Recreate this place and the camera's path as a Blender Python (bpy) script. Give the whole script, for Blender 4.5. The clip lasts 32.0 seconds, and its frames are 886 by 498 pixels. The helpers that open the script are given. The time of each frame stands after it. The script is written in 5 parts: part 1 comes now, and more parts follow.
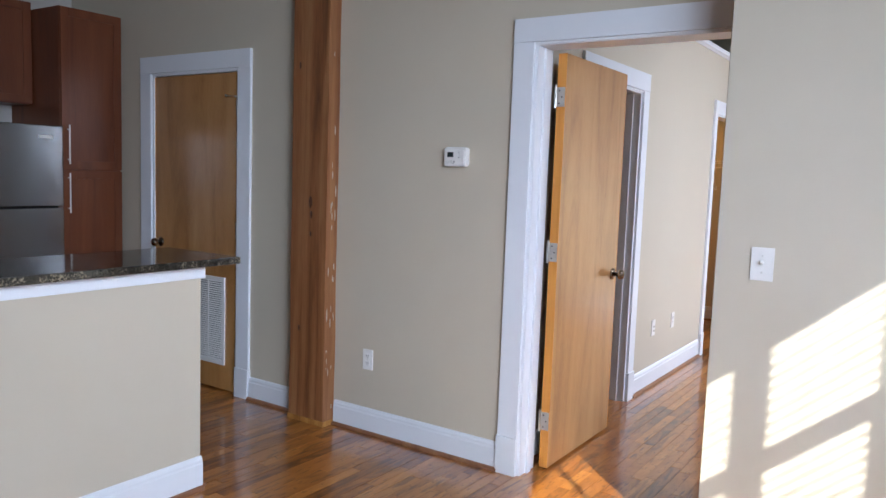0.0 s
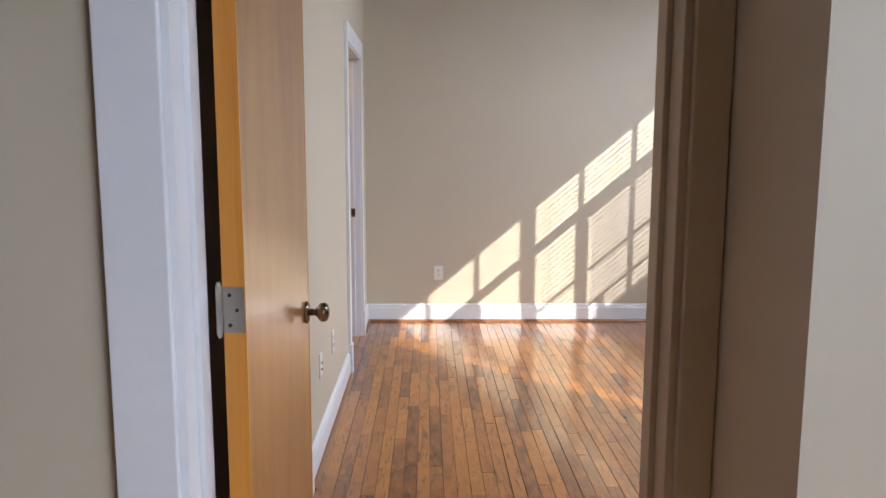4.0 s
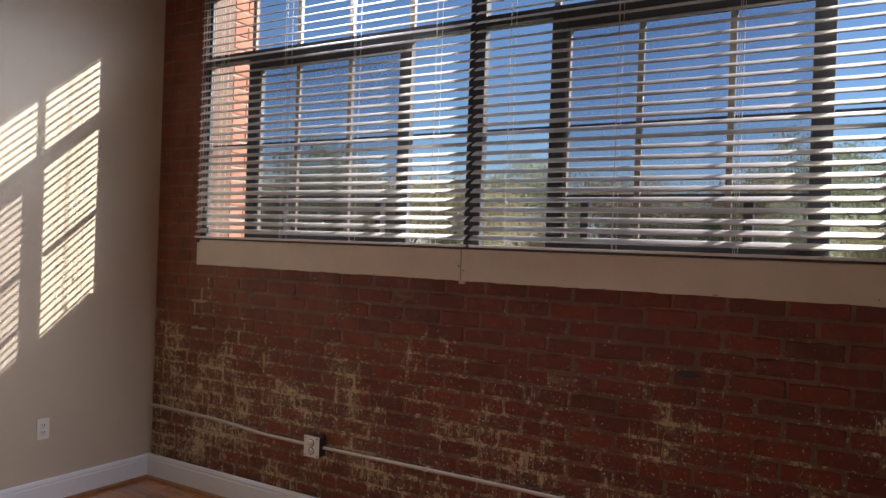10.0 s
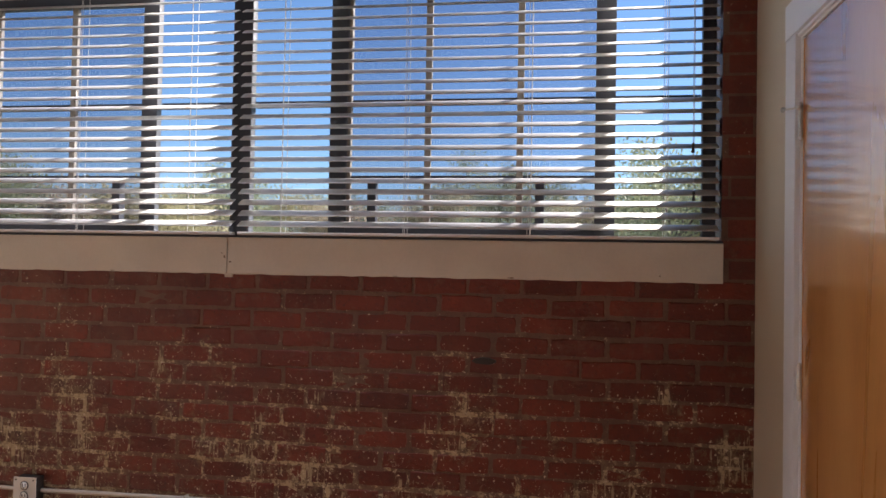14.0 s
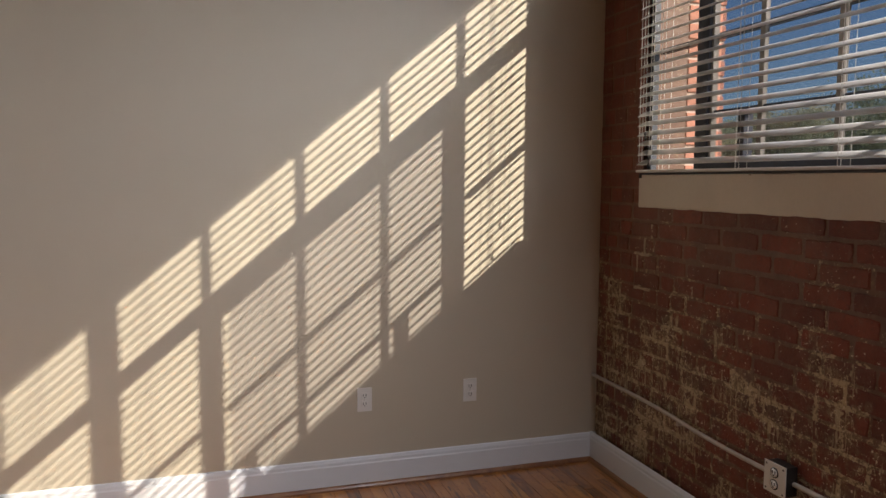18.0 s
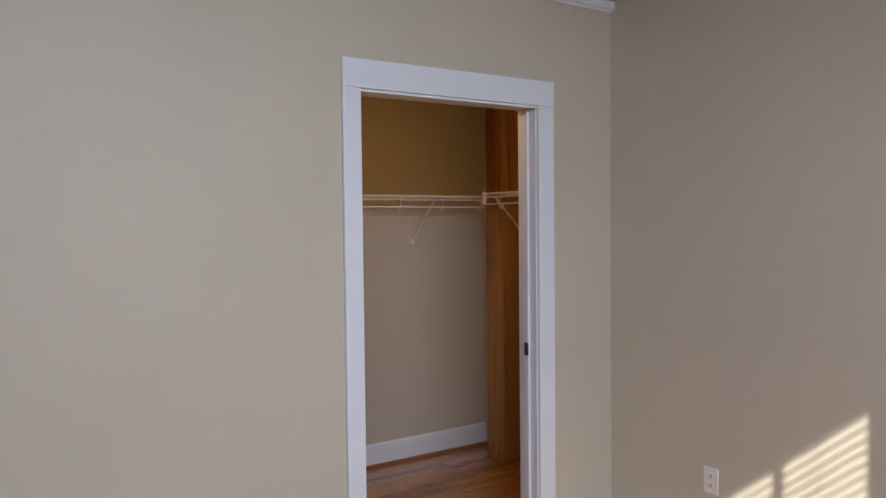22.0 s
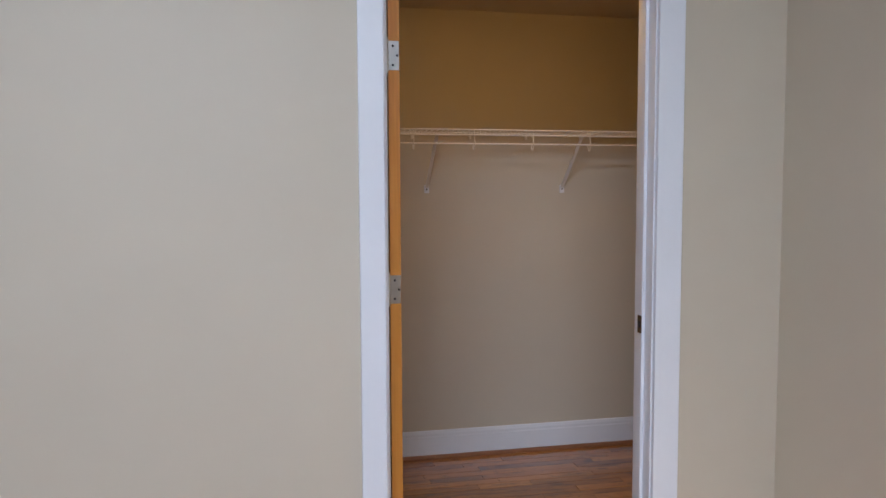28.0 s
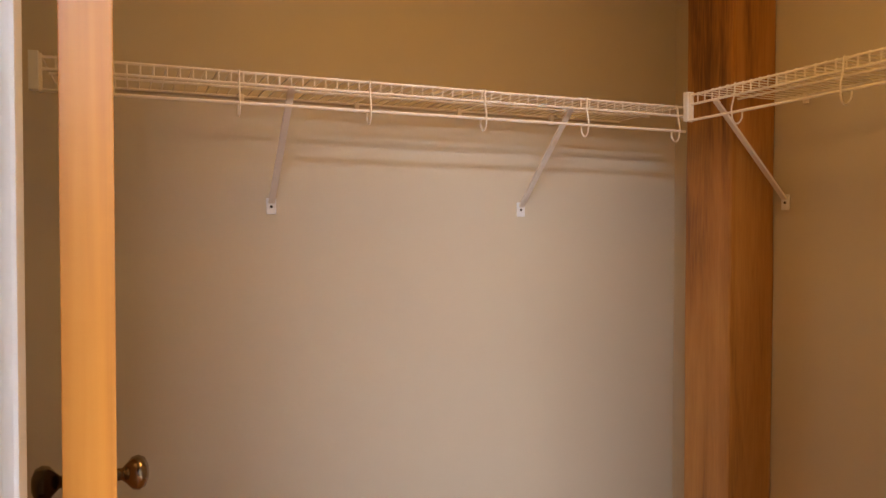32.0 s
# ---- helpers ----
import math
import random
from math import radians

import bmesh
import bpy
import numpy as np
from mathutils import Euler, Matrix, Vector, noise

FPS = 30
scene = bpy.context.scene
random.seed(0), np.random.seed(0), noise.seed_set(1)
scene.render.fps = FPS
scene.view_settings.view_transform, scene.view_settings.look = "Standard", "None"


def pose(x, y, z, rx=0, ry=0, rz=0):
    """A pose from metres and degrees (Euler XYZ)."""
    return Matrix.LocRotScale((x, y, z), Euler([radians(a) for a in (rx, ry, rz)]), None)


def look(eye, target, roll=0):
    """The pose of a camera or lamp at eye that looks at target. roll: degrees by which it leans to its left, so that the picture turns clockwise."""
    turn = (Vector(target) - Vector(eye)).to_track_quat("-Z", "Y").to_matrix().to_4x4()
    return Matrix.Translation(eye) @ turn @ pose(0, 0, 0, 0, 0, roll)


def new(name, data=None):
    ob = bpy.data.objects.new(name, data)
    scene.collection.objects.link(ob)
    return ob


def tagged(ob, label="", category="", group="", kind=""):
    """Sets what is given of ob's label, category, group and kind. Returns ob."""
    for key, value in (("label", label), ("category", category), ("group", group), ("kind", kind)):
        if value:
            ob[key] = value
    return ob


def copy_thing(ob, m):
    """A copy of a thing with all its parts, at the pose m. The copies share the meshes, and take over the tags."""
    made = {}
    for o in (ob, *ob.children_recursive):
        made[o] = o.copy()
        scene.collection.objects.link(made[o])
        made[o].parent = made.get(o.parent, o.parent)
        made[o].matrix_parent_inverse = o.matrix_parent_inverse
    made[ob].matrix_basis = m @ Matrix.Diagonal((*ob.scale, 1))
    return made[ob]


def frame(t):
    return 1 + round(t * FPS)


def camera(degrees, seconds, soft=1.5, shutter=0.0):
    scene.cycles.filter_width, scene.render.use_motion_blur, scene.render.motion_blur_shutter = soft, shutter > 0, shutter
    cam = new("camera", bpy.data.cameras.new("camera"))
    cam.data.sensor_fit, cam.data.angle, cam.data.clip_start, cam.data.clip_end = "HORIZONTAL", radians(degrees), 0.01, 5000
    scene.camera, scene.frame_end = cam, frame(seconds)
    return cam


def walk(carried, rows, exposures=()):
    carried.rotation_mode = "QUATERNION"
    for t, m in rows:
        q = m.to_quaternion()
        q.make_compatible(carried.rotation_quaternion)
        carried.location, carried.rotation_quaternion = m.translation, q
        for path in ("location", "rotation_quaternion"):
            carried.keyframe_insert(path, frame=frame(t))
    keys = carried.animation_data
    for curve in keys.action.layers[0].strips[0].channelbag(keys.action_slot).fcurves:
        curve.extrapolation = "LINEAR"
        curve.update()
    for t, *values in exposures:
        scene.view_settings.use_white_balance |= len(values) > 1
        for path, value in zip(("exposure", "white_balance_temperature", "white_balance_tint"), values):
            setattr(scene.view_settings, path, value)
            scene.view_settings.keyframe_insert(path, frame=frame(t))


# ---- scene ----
SKY, SUN = 0.055, 5.0
WIN_W, LIV_W, LAMP_E = 36, 24, 8.5
EXPO = [(0.0, 1.7, 5900, 7), (1.0, 1.68, 5900, 6), (2.0, 1.36, 6000, 5), (3.5, 1.22, 6300, 7), (6.0, 0.75, 7000, 11), (7.5, 0.5, 7600, 14), (9.0, 0.62, 6900, 14), (11.0, 1.25, 6300, 13), (12.0, 1.35, 5950, 12), (14.5, 1.45, 6600, 13), (17.0, 0.55, 6900, 11), (18.0, 0.5, 6900, 10), (19.0, 0.35, 7000, 9), (20.0, 0.35, 6600, 7), (21.0, 0.45, 6600, 11), (22.5, 0.8, 6050, 6), (24.0, 1.1, 6200, 5), (28.0, 0.9, 5950, 5), (30.0, 1.05, 5950, 6), (31.0, 1.35, 6400, 8), (32.0, 1.85, 7000, 10)]
DEG = 60.88
cam = camera(DEG, 32.0)
PATH = [
    (0.0, (1.729, -7.896, 1.465), (0.612, -6.250, 1.266), 2.02),
    (0.5, (1.528, -7.719, 1.472), (0.505, -6.014, 1.259), 1.91),
    (1.0, (1.285, -7.517, 1.446), (0.441, -5.722, 1.195), 1.65),
    (1.5, (1.097, -7.280, 1.425), (0.456, -5.408, 1.135), 1.63),
    (2.0, (0.945, -7.027, 1.430), (0.445, -5.111, 1.153), 1.44),
    (2.5, (0.774, -6.768, 1.426), (0.424, -4.817, 1.158), 0.94),
    (3.0, (0.640, -6.524, 1.418), (0.429, -4.553, 1.151), 0.69),
    (3.5, (0.556, -6.259, 1.425), (0.479, -4.279, 1.155), 0.45),
    (5.5, (0.341, -5.309, 1.396), (0.685, -3.361, 1.102), 0.08),
    (6.0, (0.306, -5.066, 1.404), (0.759, -3.141, 1.101), 0.55),
    (6.5, (0.334, -4.864, 1.402), (0.904, -2.970, 1.104), 0.90),
    (7.0, (0.367, -4.700, 1.420), (1.063, -2.847, 1.133), 1.21),
    (7.5, (0.391, -4.560, 1.454), (1.228, -2.764, 1.186), 1.36),
    (8.0, (0.485, -4.439, 1.441), (1.471, -2.712, 1.223), 1.15),
    (8.5, (0.537, -4.325, 1.447), (1.709, -2.712, 1.289), 1.12),
    (9.0, (0.573, -4.217, 1.450), (1.944, -2.764, 1.349), 1.44),
    (9.5, (0.572, -4.061, 1.478), (2.131, -2.810, 1.428), 1.70),
    (10.0, (0.589, -3.981, 1.500), (2.291, -2.931, 1.490), 1.96),
    (10.5, (0.593, -3.888, 1.434), (2.406, -3.046, 1.512), 2.41),
    (11.0, (0.684, -3.820, 1.403), (2.567, -3.166, 1.556), 2.39),
    (11.5, (0.734, -3.737, 1.429), (2.678, -3.300, 1.605), 1.70),
    (12.0, (0.735, -3.666, 1.424), (2.715, -3.461, 1.618), 1.15),
    (12.5, (0.741, -3.645, 1.418), (2.733, -3.593, 1.591), 0.79),
    (13.0, (0.732, -3.607, 1.407), (2.726, -3.585, 1.551), 0.75),
    (13.5, (0.734, -3.569, 1.396), (2.729, -3.450, 1.491), 0.93),
    (14.0, (0.754, -3.532, 1.379), (2.730, -3.226, 1.427), 1.05),
    (14.5, (0.828, -3.577, 1.398), (2.744, -3.006, 1.392), 1.15),
    (16.5, (1.189, -3.621, 1.449), (2.575, -2.185, 1.318), 0.11),
    (17.0, (1.377, -3.561, 1.463), (2.535, -1.937, 1.312), -0.07),
    (17.5, (1.543, -3.512, 1.454), (2.452, -1.737, 1.298), -0.03),
    (18.0, (1.713, -3.432, 1.453), (2.320, -1.535, 1.272), 0.33),
    (18.5, (1.887, -3.339, 1.422), (2.145, -1.363, 1.255), 0.62),
    (19.0, (2.090, -3.267, 1.493), (1.977, -1.283, 1.272), 0.89),
    (19.5, (2.249, -3.215, 1.500), (1.785, -1.285, 1.259), 0.95),
    (20.0, (2.347, -3.108, 1.442), (1.557, -1.283, 1.228), 0.85),
    (20.5, (2.413, -2.977, 1.455), (1.326, -1.309, 1.260), 0.32),
    (21.0, (2.497, -2.880, 1.471), (1.166, -1.395, 1.315), -0.28),
    (21.5, (2.589, -2.814, 1.514), (1.064, -1.526, 1.399), -0.59),
    (22.0, (2.615, -2.718, 1.515), (0.949, -1.613, 1.445), -0.60),
    (22.5, (2.606, -2.611, 1.523), (0.851, -1.651, 1.504), -0.83),
    (23.0, (2.640, -2.510, 1.560), (0.824, -1.675, 1.611), -1.32),
    (23.5, (2.702, -2.386, 1.577), (0.839, -1.674, 1.717), -1.96),
    (24.0, (2.753, -2.320, 1.590), (0.857, -1.726, 1.817), -2.44),
    (24.5, (2.773, -2.263, 1.609), (0.848, -1.802, 1.891), -2.42),
    (26.5, (2.545, -2.104, 1.479), (0.574, -1.775, 1.562), -1.14),
    (27.0, (2.541, -1.919, 1.413), (0.571, -1.577, 1.397), 0.02),
    (27.5, (2.393, -1.737, 1.385), (0.429, -1.371, 1.288), -0.42),
    (28.0, (2.282, -1.667, 1.367), (0.330, -1.254, 1.225), -0.24),
    (28.5, (2.067, -1.616, 1.381), (0.129, -1.144, 1.233), -0.71),
    (29.0, (1.833, -1.498, 1.392), (-0.099, -0.999, 1.255), -0.99),
    (29.5, (1.610, -1.401, 1.374), (-0.320, -0.889, 1.258), -1.49),
    (30.0, (1.374, -1.350, 1.365), (-0.555, -0.831, 1.263), -1.45),
    (30.5, (1.145, -1.313, 1.368), (-0.779, -0.776, 1.274), -1.06),
    (31.0, (0.914, -1.254, 1.382), (-0.998, -0.677, 1.293), -0.47),
    (31.5, (0.705, -1.255, 1.365), (-1.194, -0.631, 1.301), -0.08),
    (32.0, (0.470, -1.285, 1.337), (-1.378, -0.521, 1.288), 0.09),
]
walk(cam, [(t, look(eye, target, roll)) for t, eye, target, roll in PATH], exposures=EXPO)

# ---- world and light ----
# sunlight travels west, north and down
SUN_WAY = Vector((-1.07, 1.0, -0.90)).normalized()
world = bpy.data.worlds.new("sky")
scene.world = world
world.use_nodes = True
wn, wl = world.node_tree.nodes, world.node_tree.links
sky = wn.new("ShaderNodeTexSky")
sky.sky_type = "NISHITA"
sky.sun_disc = False
sky.sun_elevation = math.asin(-SUN_WAY.z)
sky.sun_rotation = math.atan2(-SUN_WAY.x, -SUN_WAY.y)
sky.air_density, sky.dust_density, sky.ozone_density = 1.0, 0.1, 5.0
wn["Background"].inputs["Strength"].default_value = SKY
deep = wn.new("ShaderNodeMix")
deep.data_type, deep.blend_type = "RGBA", "MULTIPLY"
deep.inputs["Factor"].default_value = 1.0
deep.inputs["B"].default_value = (0.93, 1.0, 1.05, 1)
wl.new(sky.outputs["Color"], deep.inputs["A"])
wl.new(deep.outputs["Result"], wn["Background"].inputs["Color"])

sun_data = bpy.data.lights.new("sun", "SUN")
sun_data.energy, sun_data.angle, sun_data.color = SUN, radians(0.38), (1.0, 0.93, 0.82)
sun_ob = new("sun", sun_data)
sun_ob.matrix_world = Matrix.Translation((8, -8, 9)) @ SUN_WAY.to_track_quat("-Z", "Y").to_matrix().to_4x4()


def area(name, at, way, sx, sy, watts, color, spread=150):
    d = bpy.data.lights.new(name, "AREA")
    d.shape, d.size, d.size_y, d.energy, d.color, d.spread = "RECTANGLE", sx, sy, watts, color, radians(spread)
    o = new(name, d)
    o.matrix_world = Matrix.Translation(at) @ Vector(way).to_track_quat("-Z", "Y").to_matrix().to_4x4()
    return o


# two lamps added just inside the windows, standing in for their sky light
area("window_light_bedroom", (3.53, -2.35, 2.95), (-0.82, 0.24, -0.86), 2.2, 0.20, WIN_W, (0.82, 0.86, 1.0), 116)
area("window_light_living", (3.50, -7.9, 2.2), (-0.92, 0.6, -0.3), 2.6, 1.3, LIV_W, (0.80, 0.86, 1.0), 94)

# ---- materials ----


def nodes_of(name):
    m = bpy.data.materials.new(name)
    m.use_nodes = True
    n = m.node_tree.nodes
    return m, n, m.node_tree.links, n["Principled BSDF"]


def ramp(n, stops):
    r = n.new("ShaderNodeValToRGB")
    el = r.color_ramp.elements
    while len(el) < len(stops):
        el.new(0.5)
    for e, (p, c) in zip(el, stops):
        e.position, e.color = p, (*c, 1)
    return r


def tone(c, k):
    return tuple(min(1, v * k) for v in c)


def surface(name, color, rough=0.5, metal=0.0, var=0.12, scale=6.0, fine=80.0, bump=0.03, stretch=(1, 1, 1), rand=0.0, world_space=True, coat=0.0):
    """Two scales of noise on colour and roughness, fine relief, and a random tone for each object."""
    m, n, l, b = nodes_of(name)
    tc = n.new("ShaderNodeTexCoord")
    mp = n.new("ShaderNodeMapping")
    mp.inputs["Scale"].default_value = stretch
    geo = n.new("ShaderNodeNewGeometry")
    l.new(geo.outputs["Position"] if world_space else tc.outputs["Object"], mp.inputs["Vector"])
    big, small = n.new("ShaderNodeTexNoise"), n.new("ShaderNodeTexNoise")
    for t, s, d in ((big, scale, 4), (small, fine, 3)):
        t.inputs["Scale"].default_value, t.inputs["Detail"].default_value = s, d
        l.new(mp.outputs["Vector"], t.inputs["Vector"])
    mix = n.new("ShaderNodeMath")
    mix.operation = "MULTIPLY_ADD"
    l.new(small.outputs["Fac"], mix.inputs[0])
    mix.inputs[1].default_value = 0.4
    l.new(big.outputs["Fac"], mix.inputs[2])
    r = ramp(n, [(0.45, tone(color, 1 - var)), (0.95, tone(color, 1 + var))])
    l.new(mix.outputs[0], r.inputs["Fac"])
    out = r.outputs["Color"]
    if rand:
        oi = n.new("ShaderNodeObjectInfo")
        hsv = n.new("ShaderNodeHueSaturation")
        mr = n.new("ShaderNodeMapRange")
        mr.inputs["To Min"].default_value, mr.inputs["To Max"].default_value = 1 - rand, 1 + rand
        l.new(oi.outputs["Random"], mr.inputs["Value"])
        l.new(mr.outputs["Result"], hsv.inputs["Value"])
        l.new(out, hsv.inputs["Color"])
        out = hsv.outputs["Color"]
    l.new(out, b.inputs["Base Color"])
    rr = n.new("ShaderNodeMapRange")
    rr.inputs["To Min"].default_value, rr.inputs["To Max"].default_value = rough * 0.85, min(1, rough * 1.15)
    l.new(big.outputs["Fac"], rr.inputs["Value"])
    l.new(rr.outputs["Result"], b.inputs["Roughness"])
    b.inputs["Metallic"].default_value = metal
    b.inputs["Coat Weight"].default_value = coat
    b.inputs["Coat Roughness"].default_value = 0.12
    if bump:
        bp = n.new("ShaderNodeBump")
        bp.inputs["Strength"].default_value, bp.inputs["Distance"].default_value = bump * 5, 0.002
        l.new(small.outputs["Fac"], bp.inputs["Height"])
        l.new(bp.outputs["Normal"], b.inputs["Normal"])
    return m


def wood(name, dark, mid, light, axis=2, rough=0.35, rings=9.0, rand=0.15, coat=0.2, bump=0.04, grain=14.0, squeeze=0.06, offset=True):
    """Long grain along one axis, with broad figure, fine pores and a tone of its own for each object."""
    m, n, l, b = nodes_of(name)
    tc = n.new("ShaderNodeTexCoord")
    geo = n.new("ShaderNodeNewGeometry")
    oi = n.new("ShaderNodeObjectInfo")
    add = n.new("ShaderNodeVectorMath")
    add.operation = "MULTIPLY_ADD"
    if offset:
        cx = n.new("ShaderNodeCombineXYZ")
        for k in range(3):
            l.new(oi.outputs["Random"], cx.inputs[k])
        l.new(cx.outputs[0], add.inputs[0])
        add.inputs[1].default_value = (37, 23, 51)
    l.new(geo.outputs["Position"], add.inputs[2])
    mp = n.new("ShaderNodeMapping")
    s = [1.0, 1.0, 1.0]
    s[axis] = squeeze
    mp.inputs["Scale"].default_value = s
    l.new(add.outputs[0], mp.inputs["Vector"])
    fig, por = n.new("ShaderNodeTexNoise"), n.new("ShaderNodeTexNoise")
    fig.inputs["Scale"].default_value, fig.inputs["Detail"].default_value, fig.inputs["Distortion"].default_value = rings, 3, 1.2
    por.inputs["Scale"].default_value, por.inputs["Detail"].default_value = grain * 12, 3
    l.new(mp.outputs["Vector"], fig.inputs["Vector"])
    l.new(mp.outputs["Vector"], por.inputs["Vector"])
    mx = n.new("ShaderNodeMath")
    mx.operation = "MULTIPLY_ADD"
    l.new(por.outputs["Fac"], mx.inputs[0])
    mx.inputs[1].default_value = 0.3
    l.new(fig.outputs["Fac"], mx.inputs[2])
    r = ramp(n, [(0.40, dark), (0.60, mid), (0.88, light)])
    l.new(mx.outputs[0], r.inputs["Fac"])
    hsv = n.new("ShaderNodeHueSaturation")
    mr = n.new("ShaderNodeMapRange")
    mr.inputs["To Min"].default_value, mr.inputs["To Max"].default_value = 1 - rand, 1 + rand
    l.new(oi.outputs["Random"], mr.inputs["Value"])
    l.new(mr.outputs["Result"], hsv.inputs["Value"])
    l.new(r.outputs["Color"], hsv.inputs["Color"])
    l.new(hsv.outputs["Color"], b.inputs["Base Color"])
    rr = n.new("ShaderNodeMapRange")
    rr.inputs["To Min"].default_value, rr.inputs["To Max"].default_value = rough * 0.8, rough * 1.25
    l.new(fig.outputs["Fac"], rr.inputs["Value"])
    l.new(rr.outputs["Result"], b.inputs["Roughness"])
    b.inputs["Coat Weight"].default_value, b.inputs["Coat Roughness"].default_value = coat, rough * 0.5
    b.inputs["Coat IOR"].default_value = 1.7 if coat > 0.8 else 1.5
    bp = n.new("ShaderNodeBump")
    bp.inputs["Strength"].default_value, bp.inputs["Distance"].default_value = bump * 5, 0.001
    l.new(por.outputs["Fac"], bp.inputs["Height"])
    l.new(bp.outputs["Normal"], b.inputs["Normal"])
    return m


PAINT = surface("wall_paint_beige", (0.565, 0.51, 0.405), 0.55, var=0.03, scale=1.5, fine=350, bump=0.004)
PAINT_GREY = surface("upper_wall_paint", (0.50, 0.48, 0.45), 0.7, var=0.04, scale=1.5, fine=300, bump=0.02)
TRIM = surface("white_trim_paint", (0.77, 0.80, 0.84), 0.34, var=0.015, scale=3, fine=60, bump=0.003)
SILL = surface("cream_sill_paint", (0.62, 0.57, 0.50), 0.5, var=0.06, scale=5, fine=90, bump=0.05)
DOORW = wood("door_veneer", (0.30, 0.128, 0.034), (0.43, 0.205, 0.060), (0.52, 0.285, 0.100), rough=0.36, rings=5.5, rand=0.05, coat=0.9, squeeze=0.13, grain=12)
# door veneer again, more orange: the floor's reflection put into its colour
WIDEW = wood("veneer_floor_glow", (0.33, 0.128, 0.028), (0.46, 0.198, 0.048), (0.54, 0.262, 0.078), rough=0.28, rings=5.0, rand=0.02, coat=0.9, squeeze=0.12, grain=12)
DOOREDGE = wood("door_edge_wood", (0.48, 0.175, 0.028), (0.62, 0.262, 0.042), (0.69, 0.325, 0.068), rough=0.4, rings=12, rand=0.05, squeeze=0.03)
POSTW = wood("old_timber", (0.13, 0.045, 0.009), (0.38, 0.165, 0.033), (0.52, 0.27, 0.07), rough=0.42, rings=8, rand=0.05, coat=0.1, bump=0.3, squeeze=0.07)
BEAMW = wood("dark_beam", (0.045, 0.018, 0.01), (0.09, 0.04, 0.02), (0.15, 0.07, 0.035), axis=1, rough=0.6, rings=8, rand=0.1, coat=0)
CEILW = wood("ceiling_boards", (0.07, 0.03, 0.015), (0.12, 0.055, 0.025), (0.18, 0.09, 0.04), axis=1, rough=0.6, rings=8, rand=0.1, coat=0)
CHERRY = wood("cherry_cabinet", (0.085, 0.021, 0.006), (0.135, 0.035, 0.010), (0.175, 0.052, 0.016), rough=0.42, rings=7, rand=0.06, coat=0.08)
SHOEW = wood("shoe_moulding_wood", (0.16, 0.065, 0.03), (0.24, 0.10, 0.045), (0.30, 0.14, 0.06), axis=1, rough=0.35, rand=0.05)
NICKEL = surface("brushed_nickel", (0.62, 0.60, 0.56), 0.34, metal=1.0, var=0.08, scale=20, fine=300, bump=0.01)
BRONZE = surface("antique_nickel", (0.30, 0.24, 0.18), 0.22, metal=1.0, var=0.1, scale=30, fine=300, bump=0.0)
STEEL = surface("stainless_steel", (0.27, 0.275, 0.285), 0.22, metal=1.0, var=0.05, scale=3, fine=400, bump=0.01, stretch=(1, 1, 0.03))
DARK = surface("dark_gap", (0.02, 0.018, 0.016), 0.7, var=0.1, bump=0)
PLASTIC = surface("white_plastic", (0.80, 0.79, 0.76), 0.35, var=0.02, scale=20, fine=200, bump=0.0)
SLOT = surface("slot_black", (0.03, 0.03, 0.03), 0.5, var=0.1, bump=0)
LCD = surface("display_glass", (0.035, 0.045, 0.045), 0.2, var=0.1, bump=0)
WIRE = surface("white_vinyl_wire", (0.80, 0.76, 0.70), 0.35, var=0.02, bump=0)
IRON = surface("black_iron_pipe", (0.035, 0.03, 0.028), 0.45, metal=0.3, var=0.3, scale=12, fine=150, bump=0.05)
FRAMEB = surface("dark_window_paint", (0.035, 0.04, 0.055), 0.5, var=0.15, scale=10, fine=120, bump=0.02)
FRAMEL = surface("weathered_muntin", (0.22, 0.20, 0.17), 0.6, var=0.2, scale=10, fine=120, bump=0.03)
SLAT = surface("blind_slat", (0.68, 0.68, 0.68), 0.35, var=0.03, scale=8, fine=200, bump=0.01)
CORD = surface("blind_cord", (0.75, 0.74, 0.72), 0.7, var=0.03, bump=0)
CONDUIT = surface("painted_conduit", (0.55, 0.50, 0.44), 0.4, metal=0.2, var=0.15, scale=14, fine=100, bump=0.03)


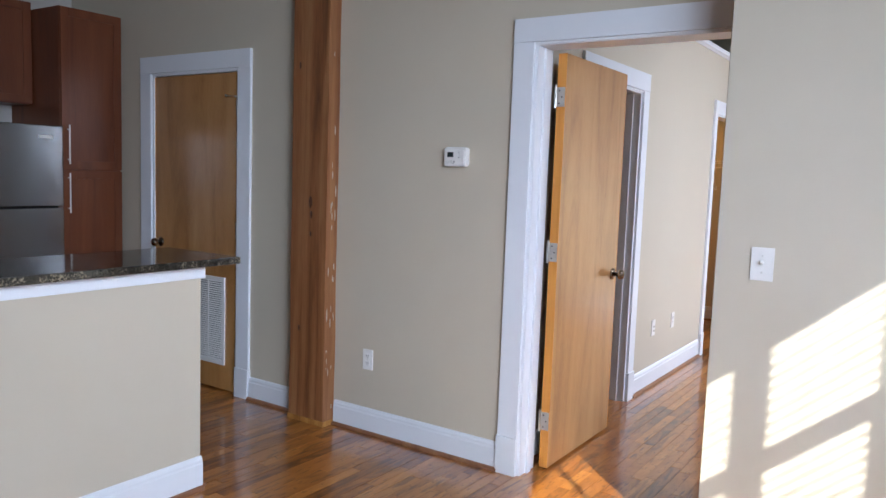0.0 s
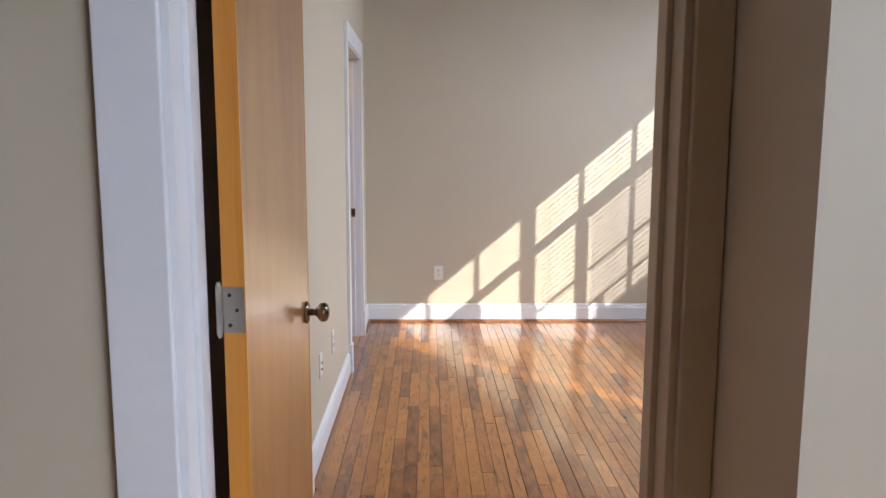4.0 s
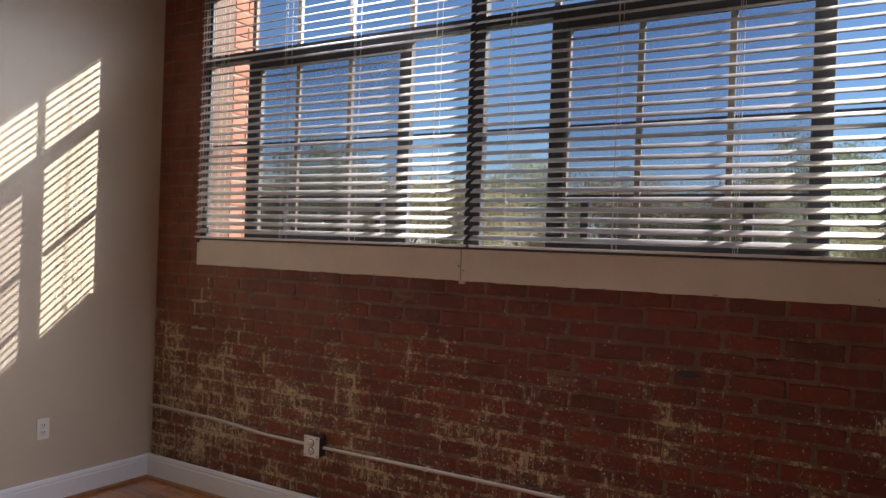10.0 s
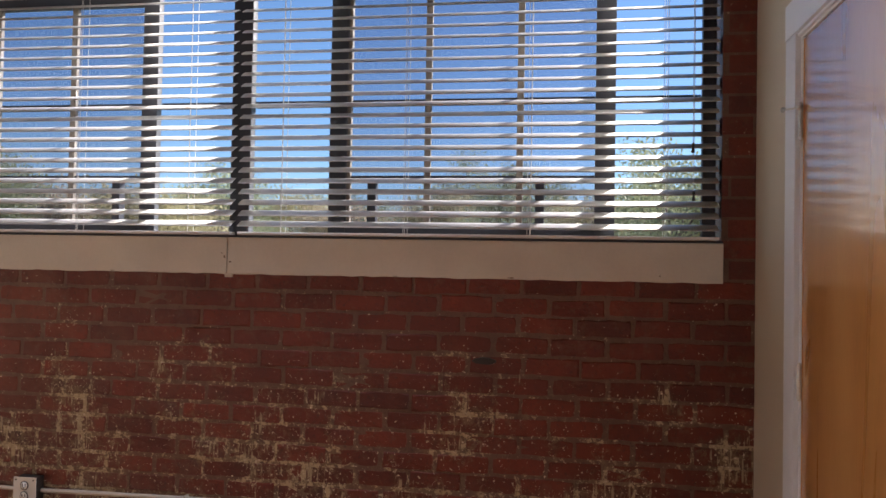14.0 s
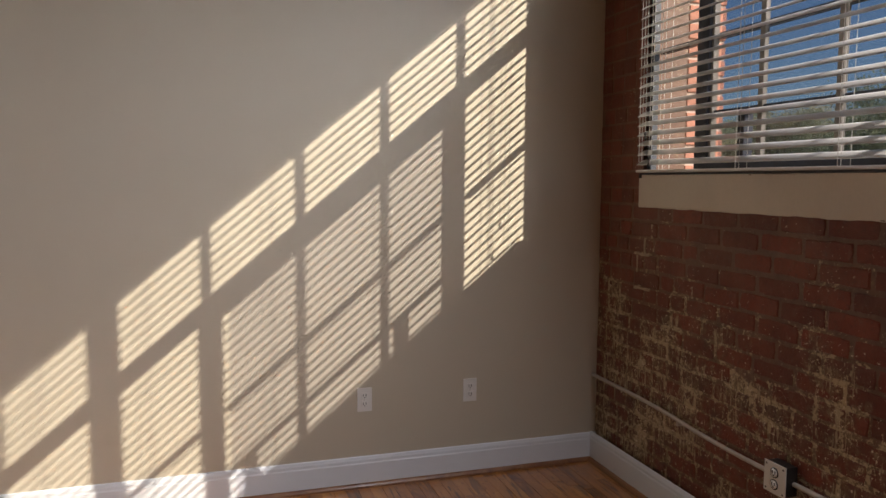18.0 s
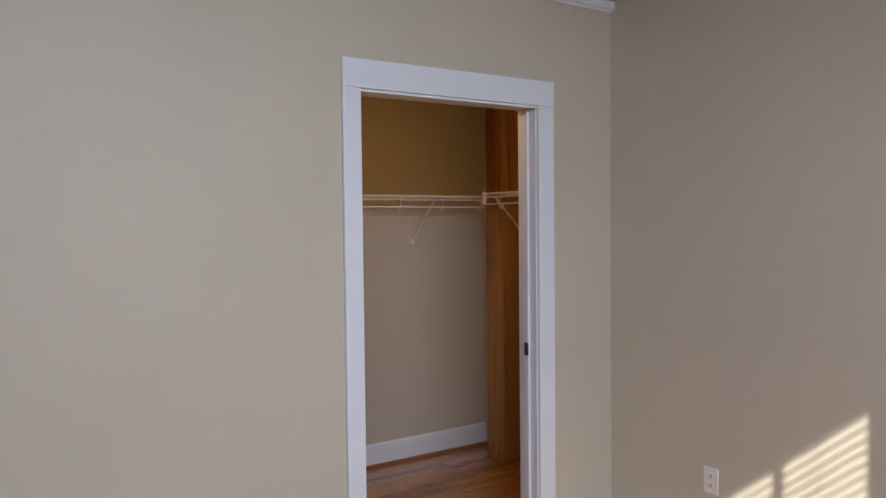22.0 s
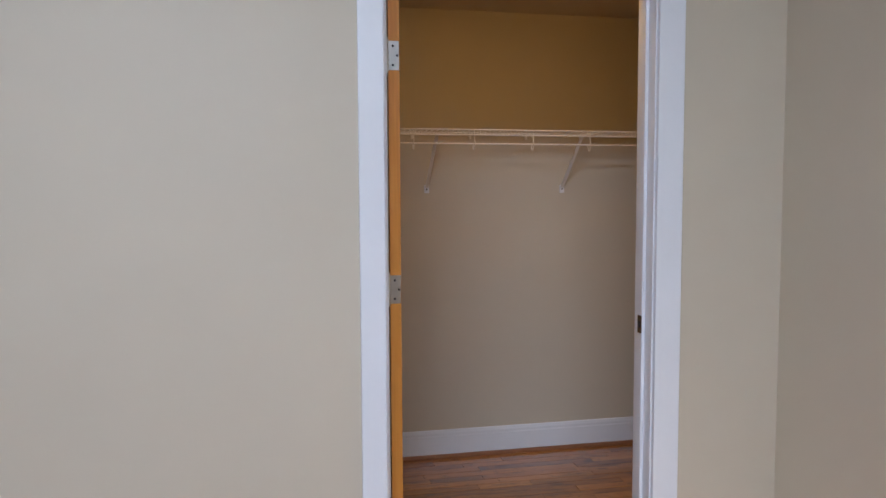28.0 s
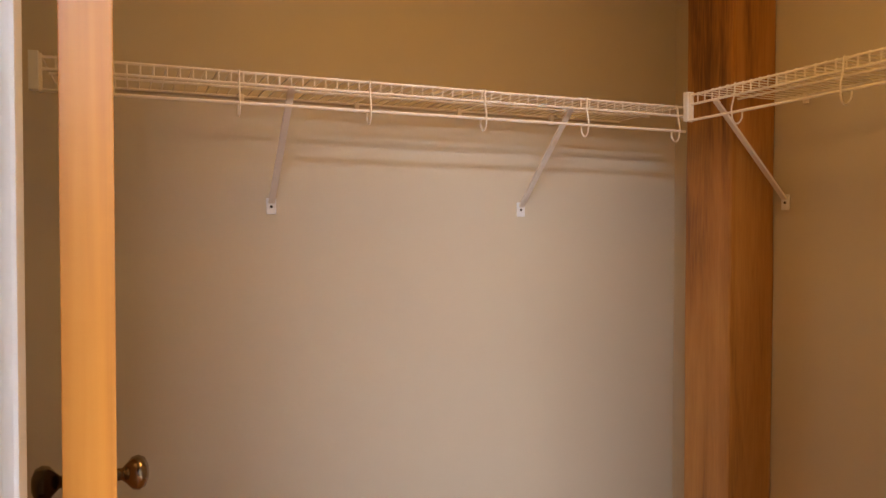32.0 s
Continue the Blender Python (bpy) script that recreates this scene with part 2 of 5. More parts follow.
def floor_mat(name, single=True):
    """Varnished maple strips: a tone for each board, blotchy figure, brown mineral streaks, worn grey seams and a glossy coat."""
    m, n, l, b = nodes_of(name)
    geo, oi = n.new("ShaderNodeNewGeometry"), n.new("ShaderNodeObjectInfo")
    rand = oi.outputs["Random"] if single else geo.outputs["Random Per Island"]

    def calc(op, a, c, d=None):
        q = n.new("ShaderNodeMath")
        q.operation = op
        for k, v in enumerate((a, c, d)):
            if v is None:
                continue
            if isinstance(v, (int, float)):
                q.inputs[k].default_value = v
            else:
                l.new(v, q.inputs[k])
        return q.outputs[0]

    def step(v, lo, hi, to=1.0):
        mr = n.new("ShaderNodeMapRange")
        mr.inputs["From Min"].default_value, mr.inputs["From Max"].default_value, mr.inputs["To Max"].default_value = lo, hi, to
        l.new(v, mr.inputs["Value"])
        return mr.outputs["Result"]

    def noise_of(scale, stretch, detail=3, own=True, wave=0.0):
        t = n.new("ShaderNodeTexNoise")
        t.inputs["Scale"].default_value, t.inputs["Detail"].default_value, t.inputs["Distortion"].default_value = scale, detail, wave
        at = n.new("ShaderNodeVectorMath")
        at.operation = "MULTIPLY_ADD"
        l.new(geo.outputs["Position"], at.inputs[0])
        at.inputs[1].default_value = (1, stretch, 1)
        if own:
            cx = n.new("ShaderNodeCombineXYZ")
            for k, f in enumerate((61.0, 37.0, 83.0)):
                l.new(calc("MULTIPLY", rand, f), cx.inputs[k])
            l.new(cx.outputs[0], at.inputs[2])
        l.new(at.outputs[0], t.inputs["Vector"])
        return t.outputs["Fac"]

    def blend(fac, a, c):
        mx = n.new("ShaderNodeMix")
        mx.data_type = "RGBA"
        l.new(fac, mx.inputs["Factor"])
        l.new(a, mx.inputs["A"])
        mx.inputs["B"].default_value = (*c, 1)
        return mx.outputs["Result"]

    figure, grain = noise_of(13, 0.28, 4, True, 1.6), noise_of(150, 0.07, 3)
    tones = ramp(n, [(0.0, (0.105, 0.032, 0.007)), (0.18, (0.235, 0.076, 0.012)), (0.38, (0.375, 0.131, 0.020)), (0.72, (0.480, 0.183, 0.032)), (1.0, (0.570, 0.245, 0.052))])
    spread = calc("MULTIPLY_ADD", rand, 0.72, calc("MULTIPLY_ADD", figure, 1.0, -0.36))
    l.new(calc("MULTIPLY_ADD", grain, 0.22, calc("ADD", spread, -0.11)), tones.inputs["Fac"])
    out = tones.outputs["Color"]
    # brown mineral streaks and short dark flecks
    out = blend(step(noise_of(24, 0.16, 4, True, 0.8), 0.58, 0.68, 0.70), out, (0.120, 0.041, 0.011))
    out = blend(step(noise_of(70, 0.10, 2), 0.63, 0.70, 0.70), out, (0.075, 0.028, 0.010))
    out = blend(step(noise_of(38, 0.75, 4), 0.61, 0.68, 0.50), out, (0.130, 0.048, 0.014))
    # old dirt rubbed into the varnish
    dirt = noise_of(2.2, 1.0, 5, False)
    out = blend(step(dirt, 0.55, 0.75, 0.30), out, (0.110, 0.052, 0.022))
    l.new(out, b.inputs["Base Color"])
    b.inputs["Roughness"].default_value = 0.30
    b.inputs["Coat Weight"].default_value, b.inputs["Coat IOR"].default_value = 1.0, 1.58
    rough = n.new("ShaderNodeMapRange")
    rough.inputs["To Min"].default_value, rough.inputs["To Max"].default_value = 0.07, 0.17
    l.new(dirt, rough.inputs["Value"])
    l.new(rough.outputs["Result"], b.inputs["Coat Roughness"])
    fine, wavy = n.new("ShaderNodeBump"), n.new("ShaderNodeBump")
    fine.inputs["Strength"].default_value, fine.inputs["Distance"].default_value = 0.15, 0.001
    wavy.inputs["Strength"].default_value, wavy.inputs["Distance"].default_value = 0.12, 0.004
    l.new(grain, fine.inputs["Height"])
    l.new(noise_of(16, 0.4, 2), wavy.inputs["Height"])
    l.new(fine.outputs["Normal"], b.inputs["Normal"])
    l.new(wavy.outputs["Normal"], b.inputs["Coat Normal"])
    return m


def granite():
    m, n, l, b = nodes_of("dark_granite")
    geo = n.new("ShaderNodeNewGeometry")
    v = n.new("ShaderNodeTexVoronoi")
    v.inputs["Scale"].default_value = 140
    no = n.new("ShaderNodeTexNoise")
    no.inputs["Scale"].default_value, no.inputs["Detail"].default_value = 22, 5
    l.new(geo.outputs["Position"], v.inputs["Vector"])
    l.new(geo.outputs["Position"], no.inputs["Vector"])
    mx = n.new("ShaderNodeMath")
    mx.operation = "MULTIPLY"
    l.new(v.outputs["Distance"], mx.inputs[0])
    l.new(no.outputs["Fac"], mx.inputs[1])
    r = ramp(n, [(0.1, (0.012, 0.011, 0.010)), (0.33, (0.05, 0.045, 0.035)), (0.55, (0.25, 0.21, 0.15))])
    l.new(mx.outputs[0], r.inputs["Fac"])
    l.new(r.outputs["Color"], b.inputs["Base Color"])
    b.inputs["Roughness"].default_value = 0.08
    return m


def brick_mat(name, single=True, joint=False):
    """Old scraped brick: a tone for each brick, smeared mortar, grey films, and pale specks and runs of paint on the lower wall."""
    m, n, l, b = nodes_of(name)
    geo = n.new("ShaderNodeNewGeometry")
    oi = n.new("ShaderNodeObjectInfo")
    pos = geo.outputs["Position"]

    def noise(scale, detail=3, rough=0.5, stretch=None):
        t = n.new("ShaderNodeTexNoise")
        t.inputs["Scale"].default_value, t.inputs["Detail"].default_value, t.inputs["Roughness"].default_value = scale, detail, rough
        if stretch:
            mp = n.new("ShaderNodeMapping")
            mp.inputs["Scale"].default_value = stretch
            l.new(pos, mp.inputs["Vector"])
            l.new(mp.outputs["Vector"], t.inputs["Vector"])
        else:
            l.new(pos, t.inputs["Vector"])
        return t.outputs["Fac"]

    def calc(op, a, c=None, d=None):
        q = n.new("ShaderNodeMath")
        q.operation = op
        for k, v in enumerate((a, c, d)):
            if v is None:
                continue
            if isinstance(v, (int, float)):
                q.inputs[k].default_value = v
            else:
                l.new(v, q.inputs[k])
        return q.outputs[0]

    def step(v, lo, hi):
        mr = n.new("ShaderNodeMapRange")
        mr.inputs["From Min"].default_value, mr.inputs["From Max"].default_value = lo, hi
        l.new(v, mr.inputs["Value"])
        return mr.outputs["Result"]

    def blend(fac, a, c):
        mx = n.new("ShaderNodeMix")
        mx.data_type = "RGBA"
        l.new(fac, mx.inputs["Factor"])
        l.new(a, mx.inputs["A"])
        mx.inputs["B"].default_value = (*c, 1)
        return mx.outputs["Result"]

    base = ramp(n, [(0.0, (0.046, 0.016, 0.014)), (0.16, (0.088, 0.017, 0.012)), (0.5, (0.140, 0.022, 0.012)), (0.82, (0.198, 0.031, 0.015)), (1.0, (0.270, 0.050, 0.022))])
    if joint:
        base = ramp(n, [(0.0, (0.068, 0.032, 0.023)), (0.35, (0.118, 0.061, 0.041)), (0.75, (0.185, 0.106, 0.068)), (1.0, (0.29, 0.180, 0.113))])
    rand = oi.outputs["Random"] if single else geo.outputs["Random Per Island"]
    n_mid, n_fine = noise(9, 5, 0.65), noise(70, 4, 0.6)
    l.new(calc("MULTIPLY_ADD", rand, 0.50, calc("MULTIPLY_ADD", n_mid, 0.95, -0.24)), base.inputs["Fac"])
    out = base.outputs["Color"]
    # pores and soot
    out = blend(calc("MULTIPLY", step(n_fine, 0.56, 0.70), 0.5), out, (0.040, 0.018, 0.016))
    # mortar smeared over the faces
    out = blend(calc("MULTIPLY", step(calc("ADD", noise(24, 5, 0.7), calc("MULTIPLY", noise(3.1, 2), 0.35)), 0.73, 0.90), 0.45), out, (0.17, 0.098, 0.068))
    sep = n.new("ShaderNodeSeparateXYZ")
    l.new(pos, sep.inputs[0])
    low = n.new("ShaderNodeMapRange")
    low.inputs["From Min"].default_value, low.inputs["From Max"].default_value = 0.70, 1.30
    low.inputs["To Min"].default_value, low.inputs["To Max"].default_value = 0.065, -0.22
    l.new(sep.outputs["Z"], low.inputs["Value"])
    # corner term: more leftover paint, plus bounced light put into the colour
    far = n.new("ShaderNodeMapRange")
    far.inputs["From Min"].default_value, far.inputs["From Max"].default_value = -2.6, -0.2
    far.inputs["To Min"].default_value, far.inputs["To Max"].default_value = -0.01, 0.05
    l.new(sep.outputs["Y"], far.inputs["Value"])
    patch = calc("ADD", calc("ADD", noise(3.6, 4, 0.65), low.outputs["Result"]), far.outputs["Result"])
    # pale film towards the corner, mostly bounced light put into the colour
    out = blend(calc("MULTIPLY", step(calc("MULTIPLY_ADD", noise(5.5, 4, 0.7), 0.6, calc("MULTIPLY", far.outputs["Result"], 4.5)), 0.30, 0.62), 0.42), out, (0.30, 0.150, 0.092))
    ragged = calc("MULTIPLY_ADD", noise(26, 6, 0.75), 0.9, calc("MULTIPLY", patch, 0.7))
    flakes = calc("MULTIPLY_ADD", noise(42, 5, 0.75), 0.9, calc("MULTIPLY", patch, 0.6))
    # sooty dark film, olive and cream leftovers of scraped paint
    out = blend(calc("MULTIPLY", step(calc("MULTIPLY_ADD", noise(14, 4, 0.6), 0.5, patch), 0.78, 0.92), 0.5), out, (0.060, 0.038, 0.026))
    out = blend(calc("MULTIPLY", step(ragged, 0.86 if not joint else 0.79, 0.98 if not joint else 0.92), 0.55), out, (0.27, 0.200, 0.110))
    out = blend(calc("MULTIPLY", step(flakes, 0.905 if not joint else 0.795, 0.93 if not joint else 0.84), 0.85), out, (0.55, 0.435, 0.27))
    # thin drips that ran down, in broken combs, and bright specks
    comb = step(noise(105, 2, 0.5, (1, 1.0, 0.075)), 0.57, 0.60)
    where = step(calc("MULTIPLY_ADD", noise(17, 4, 0.7, (1, 1.0, 0.6)), 0.6, patch), 0.885, 0.94)
    specks = step(calc("MULTIPLY_ADD", patch, 0.24, noise(72, 3, 0.7)), 0.768, 0.784)
    out = blend(calc("MULTIPLY", calc("MULTIPLY", comb, where), 0.75), out, (0.48, 0.39, 0.25))
    out = blend(specks, out, (0.68, 0.58, 0.42))
    l.new(out, b.inputs["Base Color"])
    b.inputs["Roughness"].default_value = 0.55
    bp = n.new("ShaderNodeBump")
    bp.inputs["Strength"].default_value, bp.inputs["Distance"].default_value = 0.9, 0.004
    l.new(calc("MULTIPLY_ADD", n_fine, 0.5, noise(28, 5, 0.7)), bp.inputs["Height"])
    l.new(bp.outputs["Normal"], b.inputs["Normal"])
    return m


def glass_mat():
    m, n, l, b = nodes_of("window_glass")
    b.inputs["Transmission Weight"].default_value = 1.0
    b.inputs["Roughness"].default_value = 0.0
    b.inputs["IOR"].default_value = 1.02
    b.inputs["Base Color"].default_value = (0.97, 0.98, 1, 1)
    return m


def screen_mat():
    m, n, l, b = nodes_of("insect_screen")
    tr, mix = n.new("ShaderNodeBsdfTransparent"), n.new("ShaderNodeMixShader")
    tr.inputs["Color"].default_value = (0.86, 0.86, 0.90, 1)
    b.inputs["Base Color"].default_value = (0.12, 0.13, 0.16, 1)
    mix.inputs["Fac"].default_value = 0.13
    l.new(tr.outputs[0], mix.inputs[1])
    l.new(b.outputs[0], mix.inputs[2])
    l.new(mix.outputs[0], n["Material Output"].inputs["Surface"])
    return m


def glow_mat(name, color, strength):
    m, n, l, b = nodes_of(name)
    b.inputs["Base Color"].default_value = (*color, 1)
    b.inputs["Emission Color"].default_value = (*color, 1)
    b.inputs["Emission Strength"].default_value = strength
    return m


GRANITE, BRICK, BRICK_FAR, GLASS, SCREEN = granite(), brick_mat("worn_brick"), brick_mat("brick_joined", False), glass_mat(), screen_mat()
MORTAR = brick_mat("old_mortar", True, True)
FLOORW, FLOORW_REST = floor_mat("maple_floor"), floor_mat("maple_floor_rest", False)
OUTBRICK = surface("sunlit_brick", (0.50, 0.22, 0.15), 0.8, var=0.25, scale=6, fine=60, bump=0.2)

# ---- building blocks ----


def box(bm, x0, x1, y0, y1, z0, z1, bevel=0.0):
    vs = [bm.verts.new((x, y, z)) for z in (z0, z1) for y in (y0, y1) for x in (x0, x1)]
    fs = [bm.faces.new([vs[i] for i in q]) for q in ((0, 2, 3, 1), (4, 5, 7, 6), (0, 1, 5, 4), (2, 6, 7, 3), (0, 4, 6, 2), (1, 3, 7, 5))]
    if bevel:
        bmesh.ops.bevel(bm, geom=list({e for f in fs for e in f.edges}), offset=bevel, segments=2, affect="EDGES", profile=0.7)
    return bm


def boxes(*rows, bevel=0.0):
    bm = bmesh.new()
    for r in rows:
        box(bm, *r[:6], bevel=r[6] if len(r) > 6 else bevel)
    return bm


def tube(bm, a, b, r, seg=10, r2=None):
    a, b = Vector(a), Vector(b)
    m = Matrix.Translation((a + b) / 2) @ (b - a).to_track_quat("Z", "Y").to_matrix().to_4x4()
    bmesh.ops.create_cone(bm, cap_ends=True, segments=seg, radius1=r, radius2=r if r2 is None else r2, depth=(b - a).length, matrix=m)
    return bm


def tubes(*rows, seg=10):
    bm = bmesh.new()
    for a, b, r in rows:
        tube(bm, a, b, r, seg)
    return bm


def lathe(profile, seg=24, axis="z"):
    """A turned solid from (radius, height) pairs."""
    bm = bmesh.new()
    rings = []
    for r, h in profile:
        rings.append([bm.verts.new((r * math.cos(2 * math.pi * k / seg), r * math.sin(2 * math.pi * k / seg), h)) for k in range(seg)])
    for p, q in zip(rings, rings[1:]):
        for k in range(seg):
            bm.faces.new((p[k], p[(k + 1) % seg], q[(k + 1) % seg], q[k]))
    bm.faces.new(rings[0][::-1])
    bm.faces.new(rings[-1])
    bmesh.ops.recalc_face_normals(bm, faces=bm.faces)
    rot = {"x": Matrix.Rotation(radians(90), 4, "Y"), "y": Matrix.Rotation(radians(-90), 4, "X"), "z": Matrix()}[axis]
    bmesh.ops.transform(bm, matrix=rot, verts=bm.verts)
    for f in bm.faces:
        f.smooth = True
    return bm


def extrude_profile(points, length, axis="y"):
    """A moulding: a closed profile of (out, up) pairs, drawn along an axis from 0 to length."""
    bm = bmesh.new()
    ends = []
    for s in (0.0, length):
        ends.append([bm.verts.new((p, s, q) if axis == "y" else (s, -p, q)) for p, q in points])
    k = len(points)
    for i in range(k):
        bm.faces.new((ends[0][i], ends[0][(i + 1) % k], ends[1][(i + 1) % k], ends[1][i]))
    bm.faces.new(ends[0][::-1])
    bm.faces.new(ends[1])
    bmesh.ops.recalc_face_normals(bm, faces=bm.faces)
    return bm


def mesh_of(name, bm, material, smooth=False):
    me = bpy.data.meshes.new(name)
    if smooth:
        for f in bm.faces:
            f.smooth = True
    bm.to_mesh(me)
    bm.free()
    me.materials.append(material)
    return me


def part(name, bm, material, parent=None, label="", smooth=False, at=None):
    ob = new(name, mesh_of(name, bm, material, smooth))
    if parent is not None:
        ob.parent = parent
    if at is not None:
        ob.matrix_basis = at
    return tagged(ob, label) if label else ob


def thing(name, label, category, m=None, kind="", group=""):
    ob = new(name)
    ob.empty_display_size = 0.1
    if m is not None:
        ob.matrix_basis = m
    return tagged(ob, label, category, group, kind)


def solid(name, bm, material, label, category, kind="structure", smooth=False):
    return tagged(part(name, bm, material, smooth=smooth), label, category, kind=kind)


def moved(bm, m):
    bmesh.ops.transform(bm, matrix=m, verts=bm.verts)
    return bm


def wall_with(axis, lo, hi, a0, a1, z0, z1, holes):
    """A wall slab from a0 to a1 along its length, lo to hi through it, with openings (b0, b1, c0, c1)."""
    bm = bmesh.new()

    def put(u0, u1, w0, w1):
        if u1 - u0 > 1e-4 and w1 - w0 > 1e-4:
            box(bm, lo, hi, u0, u1, w0, w1) if axis == "x" else box(bm, u0, u1, lo, hi, w0, w1)

    at = a0
    for b0, b1, c0, c1 in sorted(holes):
        put(at, b0, z0, z1)
        put(b0, b1, z0, c0)
        put(b0, b1, c1, z1)
        at = b1
    put(at, a1, z0, z1)
    bmesh.ops.recalc_face_normals(bm, faces=bm.faces)
    return bm


# ---- plan ----
BX = 3.655            # inner face of the brick wall
DY0, DY1 = -4.71, -4.56   # wall with the bedroom door
CY = -4.24            # face of the wide closet in the bedroom
SY = -5.028           # face of the wall with the light switch
TOP = 4.05            # underside of the ceiling
WIN = (-4.12, -0.385, 1.485, 3.05)
LWIN = (-9.277, -5.542, 1.485, 3.28)
CLO = (-1.366, -0.474, 0.0, 2.035)
BATH = (-3.985, -3.145, 0.0, 2.035)
ENTRY = (0.05, 0.94, 0.0, 2.085)
UTIL = (-2.87, -1.99, 0.0, 2.07)
# ---- structure ----
solid("floor_base", boxes((-4.6, 4.1, -9.9, 1.5, -0.15, -0.02)), DARK, "dark subfloor under the boards", "floor")
W = wall_with("x", -0.12, 0, DY1, 0.0, 0, 2.515, [CLO, BATH])
solid("wall_west", W, PAINT, "beige painted partition wall with two doorways", "wall")
solid("wall_north", boxes((-0.12, 4.05, 0.0, 0.12, 0, TOP)), PAINT, "beige painted wall with window light on it", "wall")
solid("wall_entry", wall_with("y", DY0, DY1, -4.4, 1.155, 0, TOP, [ENTRY, UTIL]), PAINT, "beige painted wall with thermostat and doors", "wall")
solid("wall_return", boxes((1.006, 1.135, SY + 0.1, DY0, 0, TOP), (1.085, 1.155, DY1, -4.10, 0, TOP)), PAINT, "short beige wall beside the bedroom door", "wall")
solid("wall_switch", boxes((1.006, BX, SY, SY + 0.1, 0, TOP)), PAINT, "sunlit beige wall with a light switch", "wall")
WC = (1.53, 3.13, 0.0, 2.10)
solid("wall_wide_closet", wall_with("y", CY - 0.1, CY, 1.155, BX, 0, TOP, [WC]), PAINT, "beige wall around the wide closet doors", "wall")
solid("wall_closet_back", boxes((-1.62, -1.50, -3.08, 1.38, 0, TOP)), PAINT, "beige back wall rising behind the closet", "wall")
solid("wall_closet_north", boxes((-1.50, -0.12, 0.34, 0.44, 0, 2.515)), PAINT, "beige side wall of the closet", "wall")
solid("wall_closet_end", boxes((-0.12, 0.0, 0.12, 0.44, 0, 2.515)), PAINT, "beige return wall inside the closet", "wall")
solid("wall_closet_south", boxes((-1.50, -0.12, -2.1, -2.0, 0, 2.515)), PAINT, "beige side wall of the closet", "wall")
solid("closet_ceiling", boxes((-1.50, -0.12, -2.0, 0.34, 2.30, 2.4)), PAINT, "low painted closet ceiling", "ceiling")
solid("bath_ceiling", boxes((-1.50, -0.12, DY1, -2.1, 2.44, 2.5)), PAINT, "low painted bathroom ceiling", "ceiling")
solid("wall_bath_back", boxes((-1.62, -1.50, DY1, -3.08, 0, 2.5)), PAINT, "plain wall behind the bathroom doorway", "wall")
solid("ceiling", boxes((-4.6, 4.05, -9.9, 1.5, TOP, TOP + 0.12)), CEILW, "dark stained wooden board ceiling", "ceiling")
solid("wall_kitchen", boxes((-4.6, -4.4, -9.9, 1.5, 0, TOP)), PAINT_GREY, "plain painted kitchen wall", "wall")
solid("wall_far_north", boxes((-4.4, -0.12, 1.38, 1.5, 0, TOP)), PAINT_GREY, "plain painted wall behind the closet", "wall")
solid("wall_living_south", boxes((-4.4, BX, -9.9, -9.75, 0, TOP)), PAINT, "plain beige living room wall", "wall")
# brick wall core behind the bricks
solid("wall_east", wall_with("x", BX + 0.0015, BX + 0.22, -9.9, 0.0, 0, TOP, [WIN, LWIN]), MORTAR, "old brick outer wall with pale mortar", "wall")


def oriented(axis):
    """A box maker for a wall whose normal is the given axis: u along the wall, n through it."""
    def b(bm, u0, u1, n0, n1, z0, z1, bevel=0.003):
        return box(bm, n0, n1, u0, u1, z0, z1, bevel) if axis == "x" else box(bm, u0, u1, n0, n1, z0, z1, bevel)
    return b


def door_trim(name, axis, face, out, other, u0, u1, top, label, cw=0.095, head=0.11, plinth=True, jt=0.02, cw2=None, stop=0.012, right=None):
    """Flat casings with plinth blocks on the face, and the lining with its stop through the wall."""
    b = oriented(axis)
    t = thing(name, label, "door frame", kind="structure")

    def board(n, u, v, a, c, z0, z1, lab="", mat=TRIM):
        p, q = sorted((face + out * a, face + out * c))
        part(n, b(bmesh.new(), u, v, p, q, z0, z1), mat, t, lab)

    ph = 0.19 if plinth else 0.0
    for s in (-1, 1):
        e = u0 if s < 0 else u1
        mat = TRIM if s < 0 or right is None else right
        lo, hi = sorted((e, e + s * (cw if s < 0 or cw2 is None else cw2)))
        board("casing", lo, hi, 0, 0.019, ph, top, mat=mat)
        if plinth:
            board("plinth_block", lo - 0.004 * (s < 0 or cw2 is None), hi + 0.004 * (s > 0 and cw2 is None), 0, 0.027, 0, ph, mat=mat)
        j0, j1 = sorted((e, e - s * jt))
        p, q = sorted((face + out * 0.004, other))
        part("jamb", b(bmesh.new(), j0, j1, p, q, 0, top), mat, t)
        k0, k1 = sorted((e - s * jt, e - s * (jt + stop)))
        c = (face + other) / 2
        part("door_stop", b(bmesh.new(), k0, k1, c - 0.018, c + 0.018, 0, top - 0.02), mat, t)
    board("head_casing", u0 - cw, u1 + (cw if cw2 is None else cw2), 0, 0.021, top, top + head)
    p, q = sorted((face + out * 0.004, other))
    part("jamb_head", b(bmesh.new(), u0 + jt, u1 - jt, p, q, top - jt, top), TRIM, t)
    # a small bead inside the casing
    board("bead", u0 + 0.001, u1 - 0.001, 0.004, 0.012, top - 0.012, top - 0.001)
    return t


